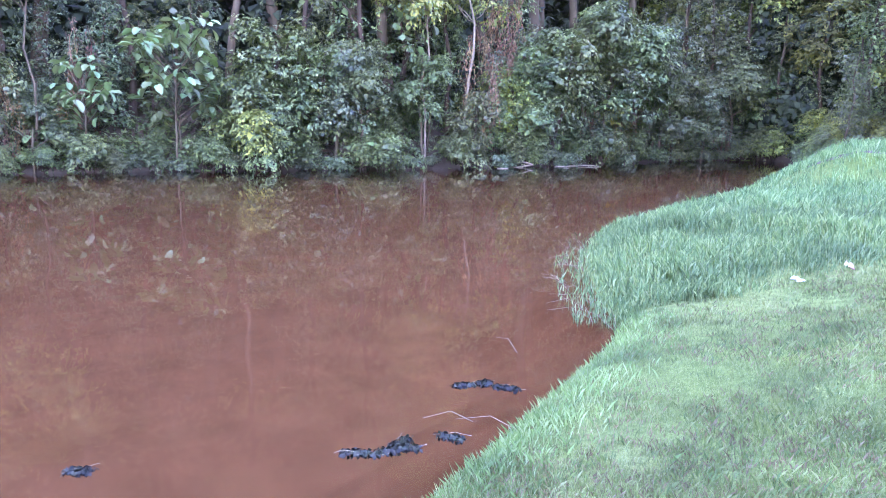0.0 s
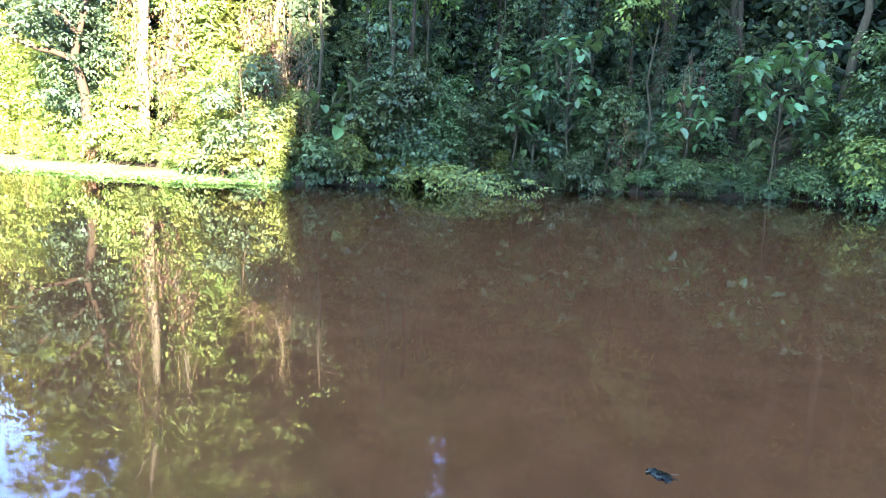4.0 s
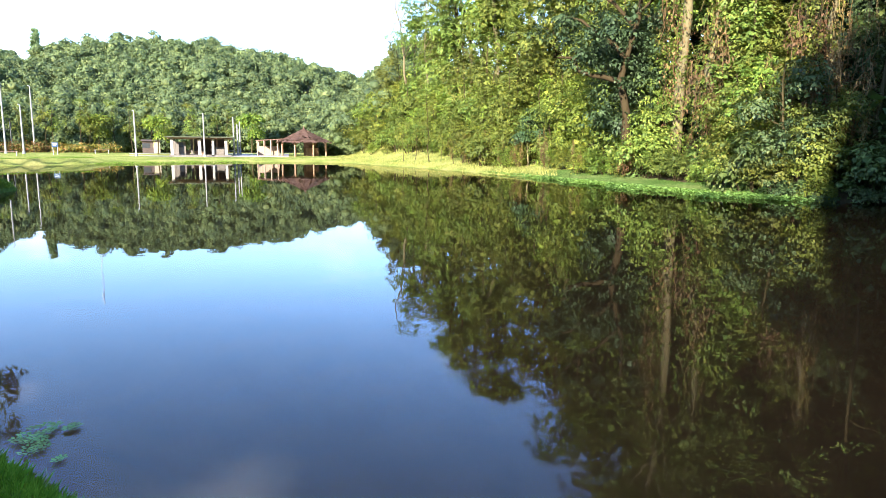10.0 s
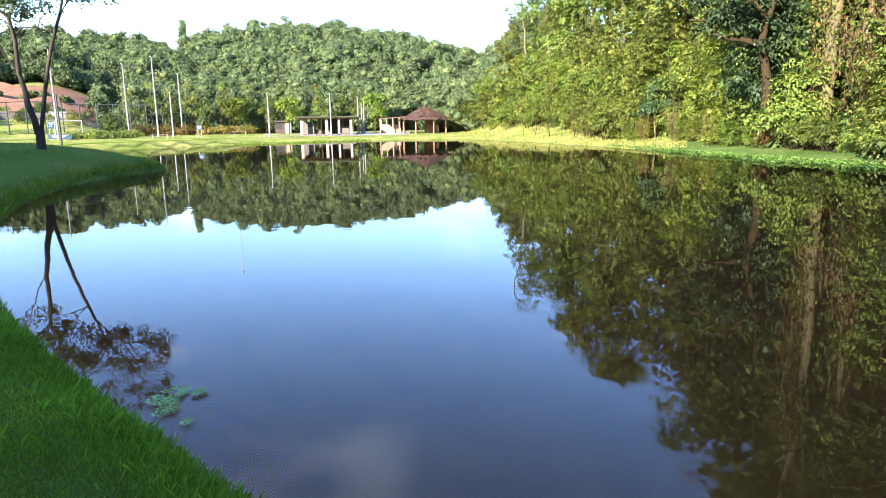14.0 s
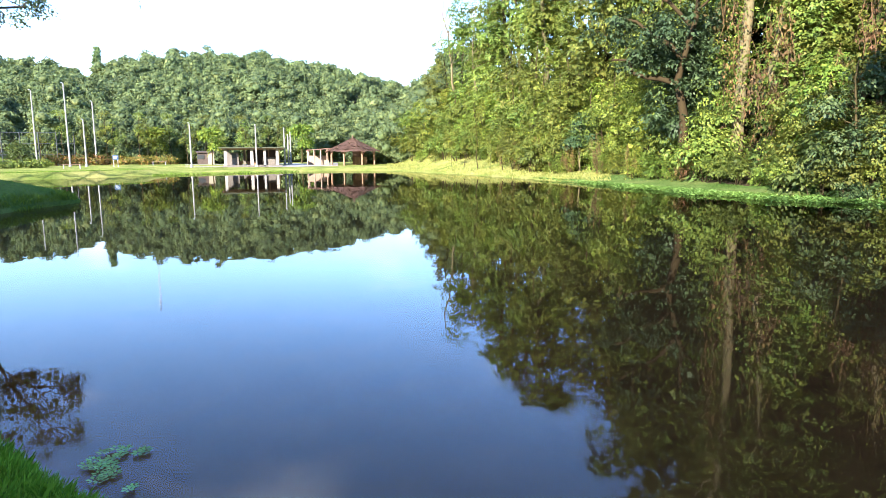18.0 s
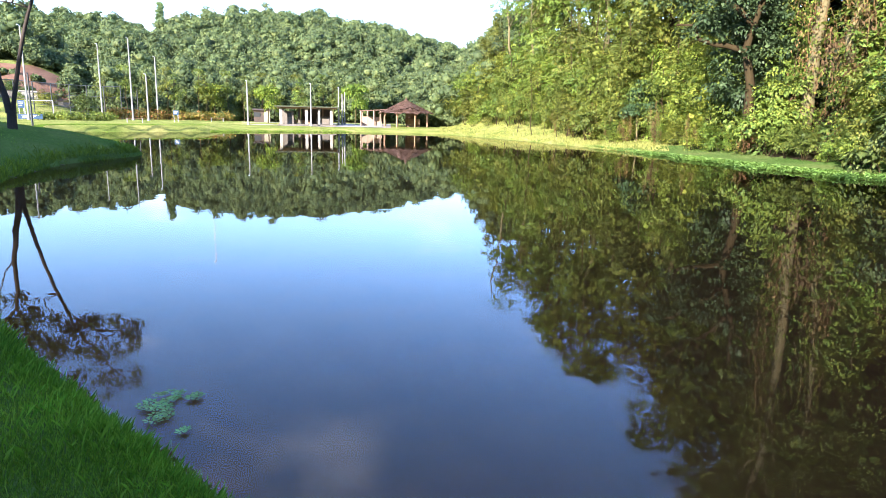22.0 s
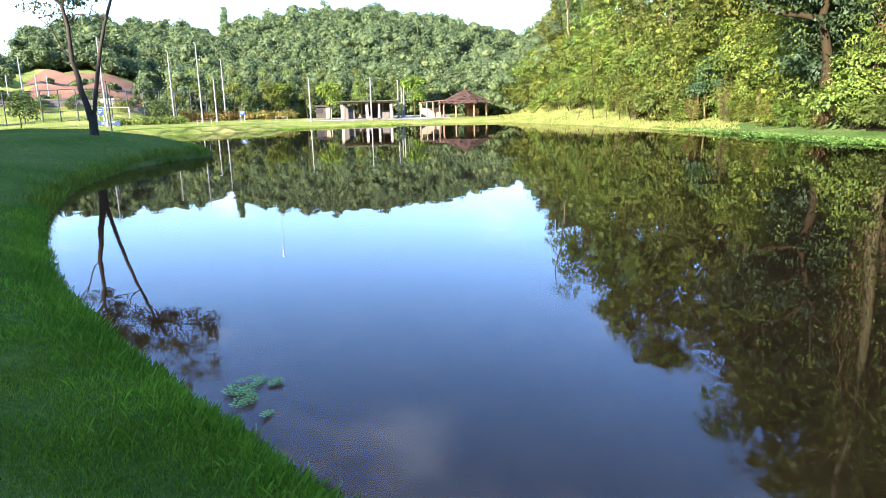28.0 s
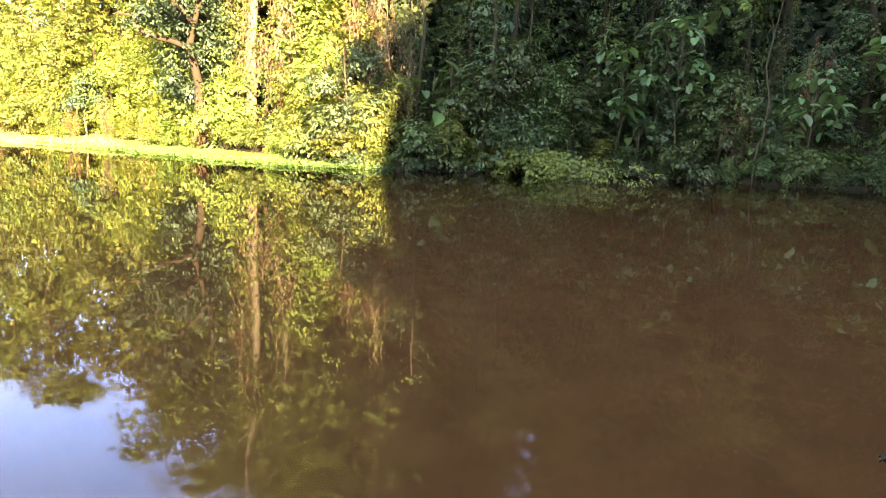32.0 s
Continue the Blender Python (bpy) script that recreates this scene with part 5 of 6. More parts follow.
def gazebo():
    """A hipped log shelter with a low side wing."""
    t = thing("gazebo", "open wooden gazebo with a reddish hipped roof on log posts", "gazebo", m=put_at(103.9, 85))
    n, r, h = 8, 2.9, 1.95
    ang = np.arange(n) * 2 * np.pi / n + np.pi / n
    for i in range(n):
        bm = bmesh.new()
        a0, a1 = ang[i], ang[i] + 2 * np.pi / n
        rg = np.random.default_rng(30 + i)
        # ragged courses, each lapping the one below
        for k in range(9):
            f0, f1 = k / 9, (k + 1.25) / 9
            for q in range(6):
                w0, w1 = q / 6, (q + 1) / 6
                drop = rg.normal(0, 0.04)
                quad = []
                for f_, w_ in ((f0, w0), (f1, w0), (f1, w1), (f0, w1)):
                    rr, zz = 0.05 + f_ * (r + 0.75), h + 1.5 - 1.72 * f_ ** 0.92 + (0.035 if f_ == f1 else -0.02) + (drop if f_ == f1 else 0)
                    p0, p1 = np.array([math.cos(a0), math.sin(a0)]) * rr, np.array([math.cos(a1), math.sin(a1)]) * rr
                    quad.append(bm.verts.new((*(p0 + (p1 - p0) * w_), zz)))
                bm.faces.new(quad)
        bmesh.ops.solidify(bm, geom=bm.faces[:], thickness=0.05)
        child("roof_panel", bm_mesh("roof_panel", bm, M_TILE), t, "faded ragged reddish roof")
        e = (math.cos(a0) * (r + 0.78), math.sin(a0) * (r + 0.78), h - 0.2)
        child("rafter", mesh_np("rafter", *tube(bent(rg, (0, 0, h + 1.4), (e[0], e[1], e[2] - 0.12), 5, 0.01), 0.05, 6), M_WOOD, True), t)
        child("post", mesh_np("post", *tube(bent(rg, (math.cos(a0) * r, math.sin(a0) * r, -0.3), (math.cos(a0) * r, math.sin(a0) * r, h), 5, 0.012), 0.1, 8), M_WOOD, True), t)
        child("brace", mesh_np("brace", *tube([(math.cos(a0) * r, math.sin(a0) * r, h * 0.62), (math.cos(a0 + 0.25) * r, math.sin(a0 + 0.25) * r, h)], 0.04, 5), M_WOOD, True), t)
    child("finial", mesh_np("finial", *tube([(0, 0, h + 1.45), (0, 0, h + 1.75)], [0.12, 0.04], 6), M_TILE), t)
    child("bar", box_mesh("bar", 1.6, 0.5, 1.0, M_WOOD, 0.02), t, m=pose(1.0, 1.0, 0))
    child("store_room", box_mesh("store_room", 1.5, 1.2, 1.8, M_TILE, 0.02), t, "reddish wooden store room", pose(0.7, 1.9, 0))
    child("side_roof", box_mesh("side_roof", 3.2, 3.0, 0.1, M_TILE, 0.02), t, m=pose(-4.2, 0.2, h - 0.02, 0, -4, 0))
    for xx in (-5.6, -4.8, -4.0, -3.2):
        for yy in (-1.2, 1.5):
            child("post", mesh_np("post", *tube([(xx, yy, -0.3), (xx, yy, h)], 0.08, 7), M_PALE_WOOD, True), t, "pale log post")
    child("side_wall", box_mesh("side_wall", 2.6, 0.12, 1.2, M_PALE_WOOD, 0.01), t, m=pose(-4.4, 1.4, 0))
    return t


def shed():
    t = thing("shed", "low shed with a flat concrete roof and a pale door", "shed", m=put_at(115.9, 96))
    child("wall", box_mesh("wall", 2.1, 2.4, 1.6, M_DARK_WALL, 0.02), t)
    child("roof", box_mesh("roof", 2.4, 3.0, 0.1, M_DARK_WALL, 0.02), t, m=pose(0, 0, 1.62, 3, 0, 0))
    door = child("door", box_mesh("door", 0.8, 0.06, 1.5, M_CREAM, 0.01), t, "pale painted door", pose(0.7, -1.22, 0))
    child("handle", mesh_np("handle", *tube([(-0.38, -0.06, 0.8), (-0.38, -0.06, 0.95)], 0.02, 6), M_METAL), door)
    child("window", box_mesh("window", 0.9, 0.05, 0.6, M_DARK_METAL, 0.01), t, m=pose(-0.6, -1.22, 0.7))
    return t


def court_fence():
    """The tall wire fence round the sports court."""
    t = thing("court_fence", "tall dark steel fence of the sports court", "fence")
    pts = [polar(az, 101 - 0.35 * abs(az - 134)) for az in np.arange(125.2, 146, 1.15)]
    top = []
    post = mesh_np("post", *tube([(0, 0, -0.3), (0, 0, 4.2)], 0.075, 6), M_DARK_METAL, True)
    for x, y in pts:
        child("post", post, t, m=pose(x, y, ground_at(x, y)))
        top.append((x, y, ground_at(x, y)))
    top = np.array(top)
    for hgt, r in ((0.15, 0.03), (1.4, 0.03), (2.8, 0.03), (4.15, 0.045)):
        child("rail", mesh_np("rail", *tube(top + np.array([0, 0, hgt]), r, 5), M_DARK_METAL, True), t)
    wires = []
    for a, b in zip(top, top[1:]):
        for k in np.linspace(0, 1, 7)[1:-1]:
            q_ = a + (b - a) * k
            wires.append(tube([q_ + np.array([0, 0, 0.1]), q_ + np.array([0, 0, 4.1])], 0.006, 3))
    child("wire_mesh", mesh_np("wire_mesh", *merge(wires), M_DARK_METAL), t, "thin steel wires")
    return t


def goal(az, d):
    t = thing("goal", "white steel goal frame on the sports court", "goal", m=put_at(az, d))
    for xx in (-1.5, 1.5):
        child("upright", mesh_np("upright", *tube([(xx, 0, -0.1), (xx, 0, 2.1)], 0.035, 8), M_WHITE, True), t)
        child("stay", mesh_np("stay", *tube([(xx, 0, 2.1), (xx, 1.0, 1.6), (xx, 1.2, -0.1)], 0.035, 6), M_WHITE, True), t)
    child("crossbar", mesh_np("crossbar", *tube([(-1.55, 0, 2.1), (1.55, 0, 2.1)], 0.035, 8), M_WHITE, True), t)
    return t


def hoop(az, d):
    t = thing("basketball_hoop", "white basketball backboard on a steel post", "hoop", m=put_at(az, d))
    child("post", mesh_np("post", *tube([(0, 0.6, -0.2), (0, 0.6, 2.6), (0, 0, 3.2)], 0.08, 7), M_METAL, True), t)
    child("backboard", box_mesh("backboard", 1.1, 0.05, 0.75, M_CONC, 0.01), t, m=pose(0, 0, 2.7))
    a = np.linspace(0, 6.28, 13)
    child("ring", mesh_np("ring", *tube(np.stack([0.23 * np.cos(a), -0.3 + 0.23 * np.sin(a), 2.95 + 0 * a], -1), 0.02, 5), M_RED_PAINT, True), t)
    return t


def bench(az, d):
    t = thing("park_bench", "low wooden park bench on the lawn", "bench", "park benches", m=put_at(az, d))
    for i in range(3):
        child("slat", box_mesh("slat", 1.7, 0.11, 0.04, M_WOOD, 0.008), t, m=pose(0, -0.14 + 0.14 * i, 0.42))
    for xx in (-0.7, 0.7):
        child("leg", box_mesh("leg", 0.09, 0.4, 0.42, M_CONC, 0.01), t, m=pose(xx, 0, 0))
    return t


def sign(az, d, mat, w, h, z0, label):
    t = thing("sign", label, "sign", m=put_at(az, d))
    for xx in (-w * 0.35, w * 0.35):
        child("post", mesh_np("post", *tube([(xx, 0.04, -0.2), (xx, 0.04, z0 + h)], 0.035, 6), M_METAL, True), t)
    board = child("board", box_mesh("board", w, 0.04, h, mat, 0.008), t, m=pose(0, 0, z0))
    for i in range(3):
        child("text_bar", box_mesh("text_bar", w * (0.7 - 0.12 * i), 0.012, h * 0.09, M_WHITE, 0), board, m=pose(-w * 0.05 * i, -0.025, h * (0.7 - 0.22 * i)))
    return t


def hedge(az0, az1, d, h, n, mat, label, name="hedge"):
    rg = np.random.default_rng(int(az0 * 10))
    pts = np.array([(*polar(a, d + rg.uniform(-0.4, 0.4)), 0) for a in np.linspace(az0, az1, max(6, int(abs(az1 - az0) * 2)))])
    t = thing(name, label, "hedge", m=pose(*polar((az0 + az1) / 2, d), ground_at(*polar((az0 + az1) / 2, d))))
    o = np.array([*polar((az0 + az1) / 2, d), 0])
    blobs = [(*(p_ - o)[:2], h * 0.5, 0.9, 0.9, h * rg.uniform(0.4, 0.65)) for p_ in pts]
    child("foliage", mesh_np("foliage", *cloud(rg, blobs, n, 0.2, 0.13, 0.3, 0.4), mat), t)
    for p_ in pts[::3] - o:
        child("stem", mesh_np("stem", *tube([(p_[0], p_[1], -0.2), (p_[0], p_[1], h * 0.6)], 0.03, 5), M_DARK_BARK), t)
    return t


M_MOSS = solid_mat("mossy_concrete", (0.045, 0.05, 0.03), (0.09, 0.1, 0.06), 3, 0.9, 0.3, 0.01)
M_PALE_CONC = solid_mat("pale_worn_concrete", (0.27, 0.25, 0.21), (0.4, 0.37, 0.31), 3, 0.9, 0.3, 0.01)
# darker concrete that puts the shade inside the kiosk into its colour
M_OLD_CONC = solid_mat("darkened_concrete", (0.11, 0.098, 0.08), (0.2, 0.18, 0.15), 3, 0.9, 0.3, 0.01)
M_DARK_WALL = solid_mat("dark_wall", (0.05, 0.04, 0.035), (0.12, 0.09, 0.07), 3, 0.85, 0.2, 0.01)
M_PALE_WOOD = solid_mat("pale_log", (0.23, 0.165, 0.11), (0.36, 0.28, 0.2), 5, 0.85, 0.3, 0.01, stretch=(1, 1, 0.2))
M_CREAM = solid_mat("cream_paint", (0.26, 0.22, 0.14), (0.34, 0.29, 0.2), 3, 0.6, 0.1, 0.004)
M_BLUE = solid_mat("blue_paint", (0.035, 0.075, 0.15), (0.055, 0.11, 0.2), 3, 0.6, 0.1, 0.004)
M_RED_PAINT = solid_mat("red_paint", (0.4, 0.05, 0.03), (0.5, 0.1, 0.06), 3, 0.6, 0.1, 0.004)
M_PATH = solid_mat("pale_paving", (0.3, 0.27, 0.23), (0.42, 0.38, 0.33), 1.5, 0.9, 0.3, 0.01)
M_FLOWER = leaf_mat("flower_hedge", (0.08, 0.11, 0.02), (0.2, 0.18, 0.03), (0.3, 0.13, 0.05), 0.6, 0.3)

kiosk()
gazebo()
shed()
court_fence()
goal(131.8, 96)
dark_post = thing("post", "slim dark steel post on the lawn behind the lone tree", "post", m=put_at(132.3, 57))
child("shaft", mesh_np("shaft", *tube([(0, 0, -0.3), (0, 0, 1.8), (0, 0, 3.7)], [0.07, 0.06, 0.055], 8), M_DARK_METAL, True), dark_post)
child("cap", box_mesh("cap", 0.16, 0.16, 0.05, M_DARK_METAL, 0.01), dark_post, m=pose(0, 0, 3.7))
hoop(139.9, 92)
bench(125.5, 74.5)
bench(119.4, 88)
sign(122.5, 82, M_BLUE, 0.6, 0.5, 0.8, "small blue and white park notice board")
sign(132.9, 84, M_BLUE, 0.6, 0.8, 1.2, "tall blue park sign on steel posts")
sign(132.4, 82, M_BLUE, 2.2, 0.5, 0.1, "low blue board beside the lawn")
hedge(127.3, 131.8, 83, 0.9, 2600, M_TREE_LEAF, "low clipped green hedge on the lawn")
hedge(123.2, 127.0, 95, 1.3, 2200, M_FLOWER, "red and yellow flowering hedge")
hedge(118.6, 122.4, 95, 1.2, 2200, M_FLOWER, "yellow and red flowering hedge")
path = new("path", mesh_np("path", [(*polar(a, d), ground_at(*polar(a, d)) + 0.03) for d in (80.5, 93) for a in (105.2, 107.2, 109.2, 111.5, 114, 117.5)],
                           [(i, i + 1, i + 7, i + 6) for i in range(5)], M_PATH))
tagged(path, "pale paved path beside the park building", "path", kind="structure")

# low scrub and a worn wall at the back of the court
def court_wall():
    t = thing("court_wall", "low stained concrete wall behind the sports court", "wall")
    for k, az in enumerate(np.arange(127.6, 142, 1.2)):
        x, y = polar(az, 106)
        child("panel", box_mesh("panel", 2.18, 0.15, 0.9 + 0.25 * (k % 3 == 1), M_OLD_CONC if k % 4 else M_PALE_CONC, 0.02), t, m=pose(x, y, ground_at(x, y) - 0.15, 0, 0, az))
    return t


court_wall()
for k, az in enumerate(np.arange(128.0, 142.0, 0.7)):
    shrubs[(0, 4, 2, 3)[k % 4]].put(put_at(az + 0.2 * math.sin(k * 2.2), 104.0 + 5.0 * ((k * 0.618) % 1), 0, 61 * k) @ Matrix.Diagonal((0.7, 0.7, 0.35 + 0.15 * (k % 3), 1)))

# small trees of the park
park_tree = [Kind(make_tree("park_tree", lab, 400 + i, h, r0, crown_blobs(410 + i, 7, h * 0.4, h * 0.95, w, w * 0.55), n_, 0.28, M_BARK, mt, "young park trees", (0, 0), 5)) for i, (lab, h, r0, w, n_, mt) in enumerate((
    ("young bright green park tree beside the building", 4.6, 0.09, 1.3, 1500, M_YELLOW_LEAF),
    ("small dark green park tree near the court", 3.6, 0.08, 1.4, 1300, M_SHADE_LEAF)))]
for k_, az, d, sz in ((0, 115.4, 87, 1.0), (1, 138.1, 84, 1.0), (1, 128.9, 92, 0.8), (0, 119.6, 99, 1.1), (0, 108.2, 97, 1.2)):
    park_tree[k_].put(put_at(az, d) @ Matrix.Diagonal((sz, sz, sz, 1)))
# slim bare trunks at the foot of the hill
for i, az in enumerate(np.arange(110, 127.5, 0.83)):
    a_ = az + 0.3 * math.sin(i * 2.7)
    slim[i % 3].put(put_at(a_, 99.5 + 2 * math.sin(i * 1.9), 0, 77 * i) @ Matrix.Diagonal((0.75, 0.75, 0.75, 1)))

# ---- the lone tree on the promontory ----
def lone_tree():
    x, y = -22.75, -21.6
    rg = np.random.default_rng(77)
    t = thing("lone_tree", "dark twin-stemmed tree with a sparse crown on the grassy point", "tree", m=pose(x, y, ground_at(x, y), 0, 0, 132))
    child("trunk", stem_mesh("trunk", rg, (0, 0, -0.3), (0.02, 0, 0.85), 0.19, 0.165, M_LONE_BARK, 0.02, 6, 10), t)
    left = [(-0.05, 0, 0.6), (-0.12, 0, 1.2), (-0.28, 0, 1.85), (-0.3, 0.05, 2.3), (-0.44, 0.1, 3.0), (-0.42, 0.1, 4.3), (-0.54, 0.1, 5.1)]
    outer = [(-0.54, 0.1, 5.1), (-0.9, 0.1, 5.45), (-1.34, 0.15, 5.8), (-1.93, 0.2, 6.5), (-2.5, 0.3, 7.3)]
    middle = [(-0.54, 0.1, 5.1), (-0.3, 0.1, 5.6), (-0.28, 0.05, 6.2), (-0.15, 0.2, 7.0), (0.1, 0.3, 8.4), (0.4, 0.4, 9.6)]
    right = [(0.05, 0, 0.6), (0.22, 0, 1.5), (0.4, 0, 2.4), (0.62, 0, 3.4), (0.9, 0.05, 4.4), (1.22, 0.1, 5.3), (1.6, 0.1, 5.9), (2.29, 0.05, 6.45), (3.2, 0.1, 6.6)]
    upper = [(1.22, 0.1, 5.3), (1.5, 0.1, 6.3), (2.1, 0.2, 7.2), (2.8, 0.2, 8.4)]
    cross = [(-0.42, 0.1, 4.4), (-0.1, 0.1, 4.75), (0.4, 0.1, 4.75), (0.95, 0.2, 4.6)]
    low = [(-0.44, 0.1, 3.0), (-0.8, 0.2, 3.6), (-1.0, 0.2, 4.2), (-1.4, 0.2, 4.6)]
    for pts, r0 in ((left, 0.13), (outer, 0.065), (middle, 0.065), (right, 0.085), (upper, 0.05), (cross, 0.03), (low, 0.03)):
        child("stem", mesh_np("stem", *tube(pts, np.linspace(r0, r0 * 0.5 if pts in (left, right) else 0.02, len(pts)), 8), M_LONE_BARK, True), t)
    tips = []
    for pts, k0_, n_ in ((outer, 1, 5), (middle, 1, 5), (right, 6, 5), (upper, 1, 6), (cross, 2, 1), (low, 2, 1)):
        for k in range(k0_, len(pts)):
            for _ in range(n_):
                a = rg.uniform(0, 6.28)
                ln = rg.uniform(0.5, 1.7)
                e = np.array(pts[k]) + np.array([math.cos(a) * ln, math.sin(a) * ln, rg.uniform(-0.2, 1.1)])
                child("limb", mesh_np("limb", *tube(bent(rg, pts[k], e, 6, 0.09), np.linspace(0.025, 0.006, 6), 5), M_LONE_BARK, True), t)
                tips.append((*e, rg.uniform(0.35, 0.75), rg.uniform(0.35, 0.75), rg.uniform(0.25, 0.5)))
    child("crown", mesh_np("crown", *cloud(rg, tips, 9500, 0.13, 0.075, 0.5, 0.1), M_BLUE_LEAF), t)
    return t


lone_tree()

# ---- grass ----
def blades(rng, x, y, z, h, w, bend=0.45):
    """Grass blades, each one bent quad that narrows to its tip."""
    n = len(x)
    a = rng.uniform(0, 6.28, n)
    hh = h * rng.uniform(0.55, 1.35, n)
    dx, dy = np.cos(a), np.sin(a)
    b = rng.uniform(0.1, 1.0, n) * bend * hh
    px, py = -dy * w * 0.5, dx * w * 0.5
    v = np.stack([np.stack([x - px, y - py, z - 0.01 + 0 * x], -1), np.stack([x + px, y + py, z - 0.01 + 0 * x], -1),
                  np.stack([x + dx * b * 0.45 + px * 0.8, y + dy * b * 0.45 + py * 0.8, z + hh * 0.62], -1),
                  np.stack([x + dx * b, y + dy * b, z + hh], -1)], 1)
    return v.reshape(-1, 3), np.arange(4 * n).reshape(n, 4)


def scatter(rng, n, az0, az1, d0, d1, fall=1.0):
    az = np.radians(rng.uniform(az0, az1, n))
    d = d0 + (d1 - d0) * rng.random(n) ** fall
    return -d * np.sin(az), d * np.cos(az)


def lawn_grass(name, seed, n, az0, az1, d0, d1, h, w, label, mat=M_GRASS):
    rg = np.random.default_rng(seed)
    x, y = scatter(rg, n, az0, az1, d0, d1)
    s = shore_dist(x, y)
    keep = (s > 0.03) & ~((y > 6.9 + 0.45 * (x - 2.6)) & (x > 2.0) & (y > 6.2))
    x, y, s = x[keep], y[keep], s[keep]
    hh = h * (0.75 + 0.35 * lump(x, y, 2.2)).clip(0.45, 1.4)
    ob = new(name, mesh_np(name, *blades(rg, x, y, land(x, y, s), hh, w, 0.9), mat))
    return tagged(ob, label, "grass", kind="stuff")


lawn_grass("lawn_grass", 201, 150000, 108, 155, 1.5, 6.5, 0.023, 0.0036, "short green mown lawn grass on the bank")
lawn_grass("lawn_grass", 203, 48000, 112, 155, 6.0, 15, 0.05, 0.014, "short green mown lawn grass on the bank")
lawn_grass("lawn_grass", 204, 12000, 112, 150, 14, 36, 0.04, 0.025, "short green mown lawn grass on the bank")
lawn_grass("lawn_grass", 202, 140000, -50, 8, 2.0, 7.5, 0.028, 0.0045, "short pale green mown lawn grass on the bank", M_GRASS_PALE)
lawn_grass("lawn_grass", 205, 40000, -60, -15, 7.0, 18, 0.05, 0.014, "short pale green mown lawn grass on the bank", M_GRASS_PALE)

lawn_grass("lawn_grass", 207, 40000, 8, 310, 0.0, 2.6, 0.023, 0.0036, "short green mown lawn grass on the bank")
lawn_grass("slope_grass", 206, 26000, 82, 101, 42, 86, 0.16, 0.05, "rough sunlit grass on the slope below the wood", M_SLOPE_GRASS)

# tufts that break the evenness of the mown turf
def turf_tufts(seed, n, per, az0, az1, d0, d1, h, w, mat, label, edge=None):
    rg = np.random.default_rng(seed)
    x, y = scatter(rg, n, az0, az1, d0, d1)
    s = shore_dist(x, y)
    keep = (s > 0.0) & ~((y > 6.9 + 0.45 * (x - 2.6)) & (x > 2.0) & (y > 6.2)) & (lump(x, y, 1.7) + rg.normal(0, 0.5, n) > 0.0)
    if edge:
        keep &= rg.random(n) < np.exp(-s / edge)
    x, y = np.repeat(x[keep], per), np.repeat(y[keep], per)
    spread = 0.02 + 0.03 * rg.random(len(x))
    x, y = x + rg.normal(0, 1, len(x)) * spread, y + rg.normal(0, 1, len(x)) * spread
    ob = new("grass_tufts", mesh_np("grass_tufts", *blades(rg, x, y, land(x, y), h * rg.uniform(0.6, 1.3, len(x)), w, 1.1), mat))
    return tagged(ob, label, "grass", kind="stuff")


turf_tufts(231, 5000, 9, 108, 155, 1.4, 9.0, 0.03, 0.0038, M_GRASS, "darker tufts of grass in the mown turf")
turf_tufts(232, 6500, 10, -50, 8, 2.0, 9.5, 0.042, 0.0042, M_GRASS_PALE, "coarse pale tufts of grass in the mown turf")
turf_tufts(233, 6500, 9, -50, 8, 2.0, 9.5, 0.034, 0.0045, M_DRY_TURF, "dry straw-coloured patches in the mown turf")
turf_tufts(235, 1600, 14, -50, 8, 2.0, 9.5, 0.04, 0.006, M_CLOVER, "dark green clover clumps in the mown turf")
turf_tufts(234, 7000, 12, 104, 150, 1.5, 15, 0.06, 0.0045, M_GRASS, "long uncut grass leaning over the water's edge", 0.22)

# uncut fringe along the water; the far span draws the far ledge's shadow line
rg = np.random.default_rng(220)
for k0, k1, n, h, w, mt in ((41.0, 44.0, 16000, 0.068, 0.004, M_GRASS), (0.0, 1.2, 6000, 0.07, 0.004, M_GRASS), (3.0, 6.3, 11000, 0.065, 0.0045, M_GRASS_PALE), (38.0, 41.0, 4000, 0.14, 0.014, M_GRASS), (31.2, 37.6, 9000, 0.08, 0.03, M_GRASS)):
    k = rg.uniform(k0, k1, n)
    i0 = (k * PER).astype(int) % len(SHORE)
    e = np.roll(SHORE, -1, 0)[i0] - SHORE[i0]
    nrm = np.stack([e[:, 1], -e[:, 0]], -1) / (np.linalg.norm(e, axis=1)[:, None] + 1e-9)
    clump = 0.5 + 0.5 * np.sin(k * 31) * np.sin(k * 17 + 1)
    out = np.abs(rg.normal(0, 0.16 + 0.2 * clump, n)) - 0.06
    p = SHORE[i0] + e * rg.random((n, 1)) + nrm * out[:, None]
    zz = np.maximum(land(p[:, 0], p[:, 1]), -0.04)
    fringe = new("bank_grass", mesh_np("bank_grass", *blades(rg, p[:, 0], p[:, 1], zz, h * (0.5 + 0.9 * clump), w, 0.9), mt))
    tagged(fringe, "uncut grass at the water's edge, on the far bank for a shadow line", "grass", kind="stuff")

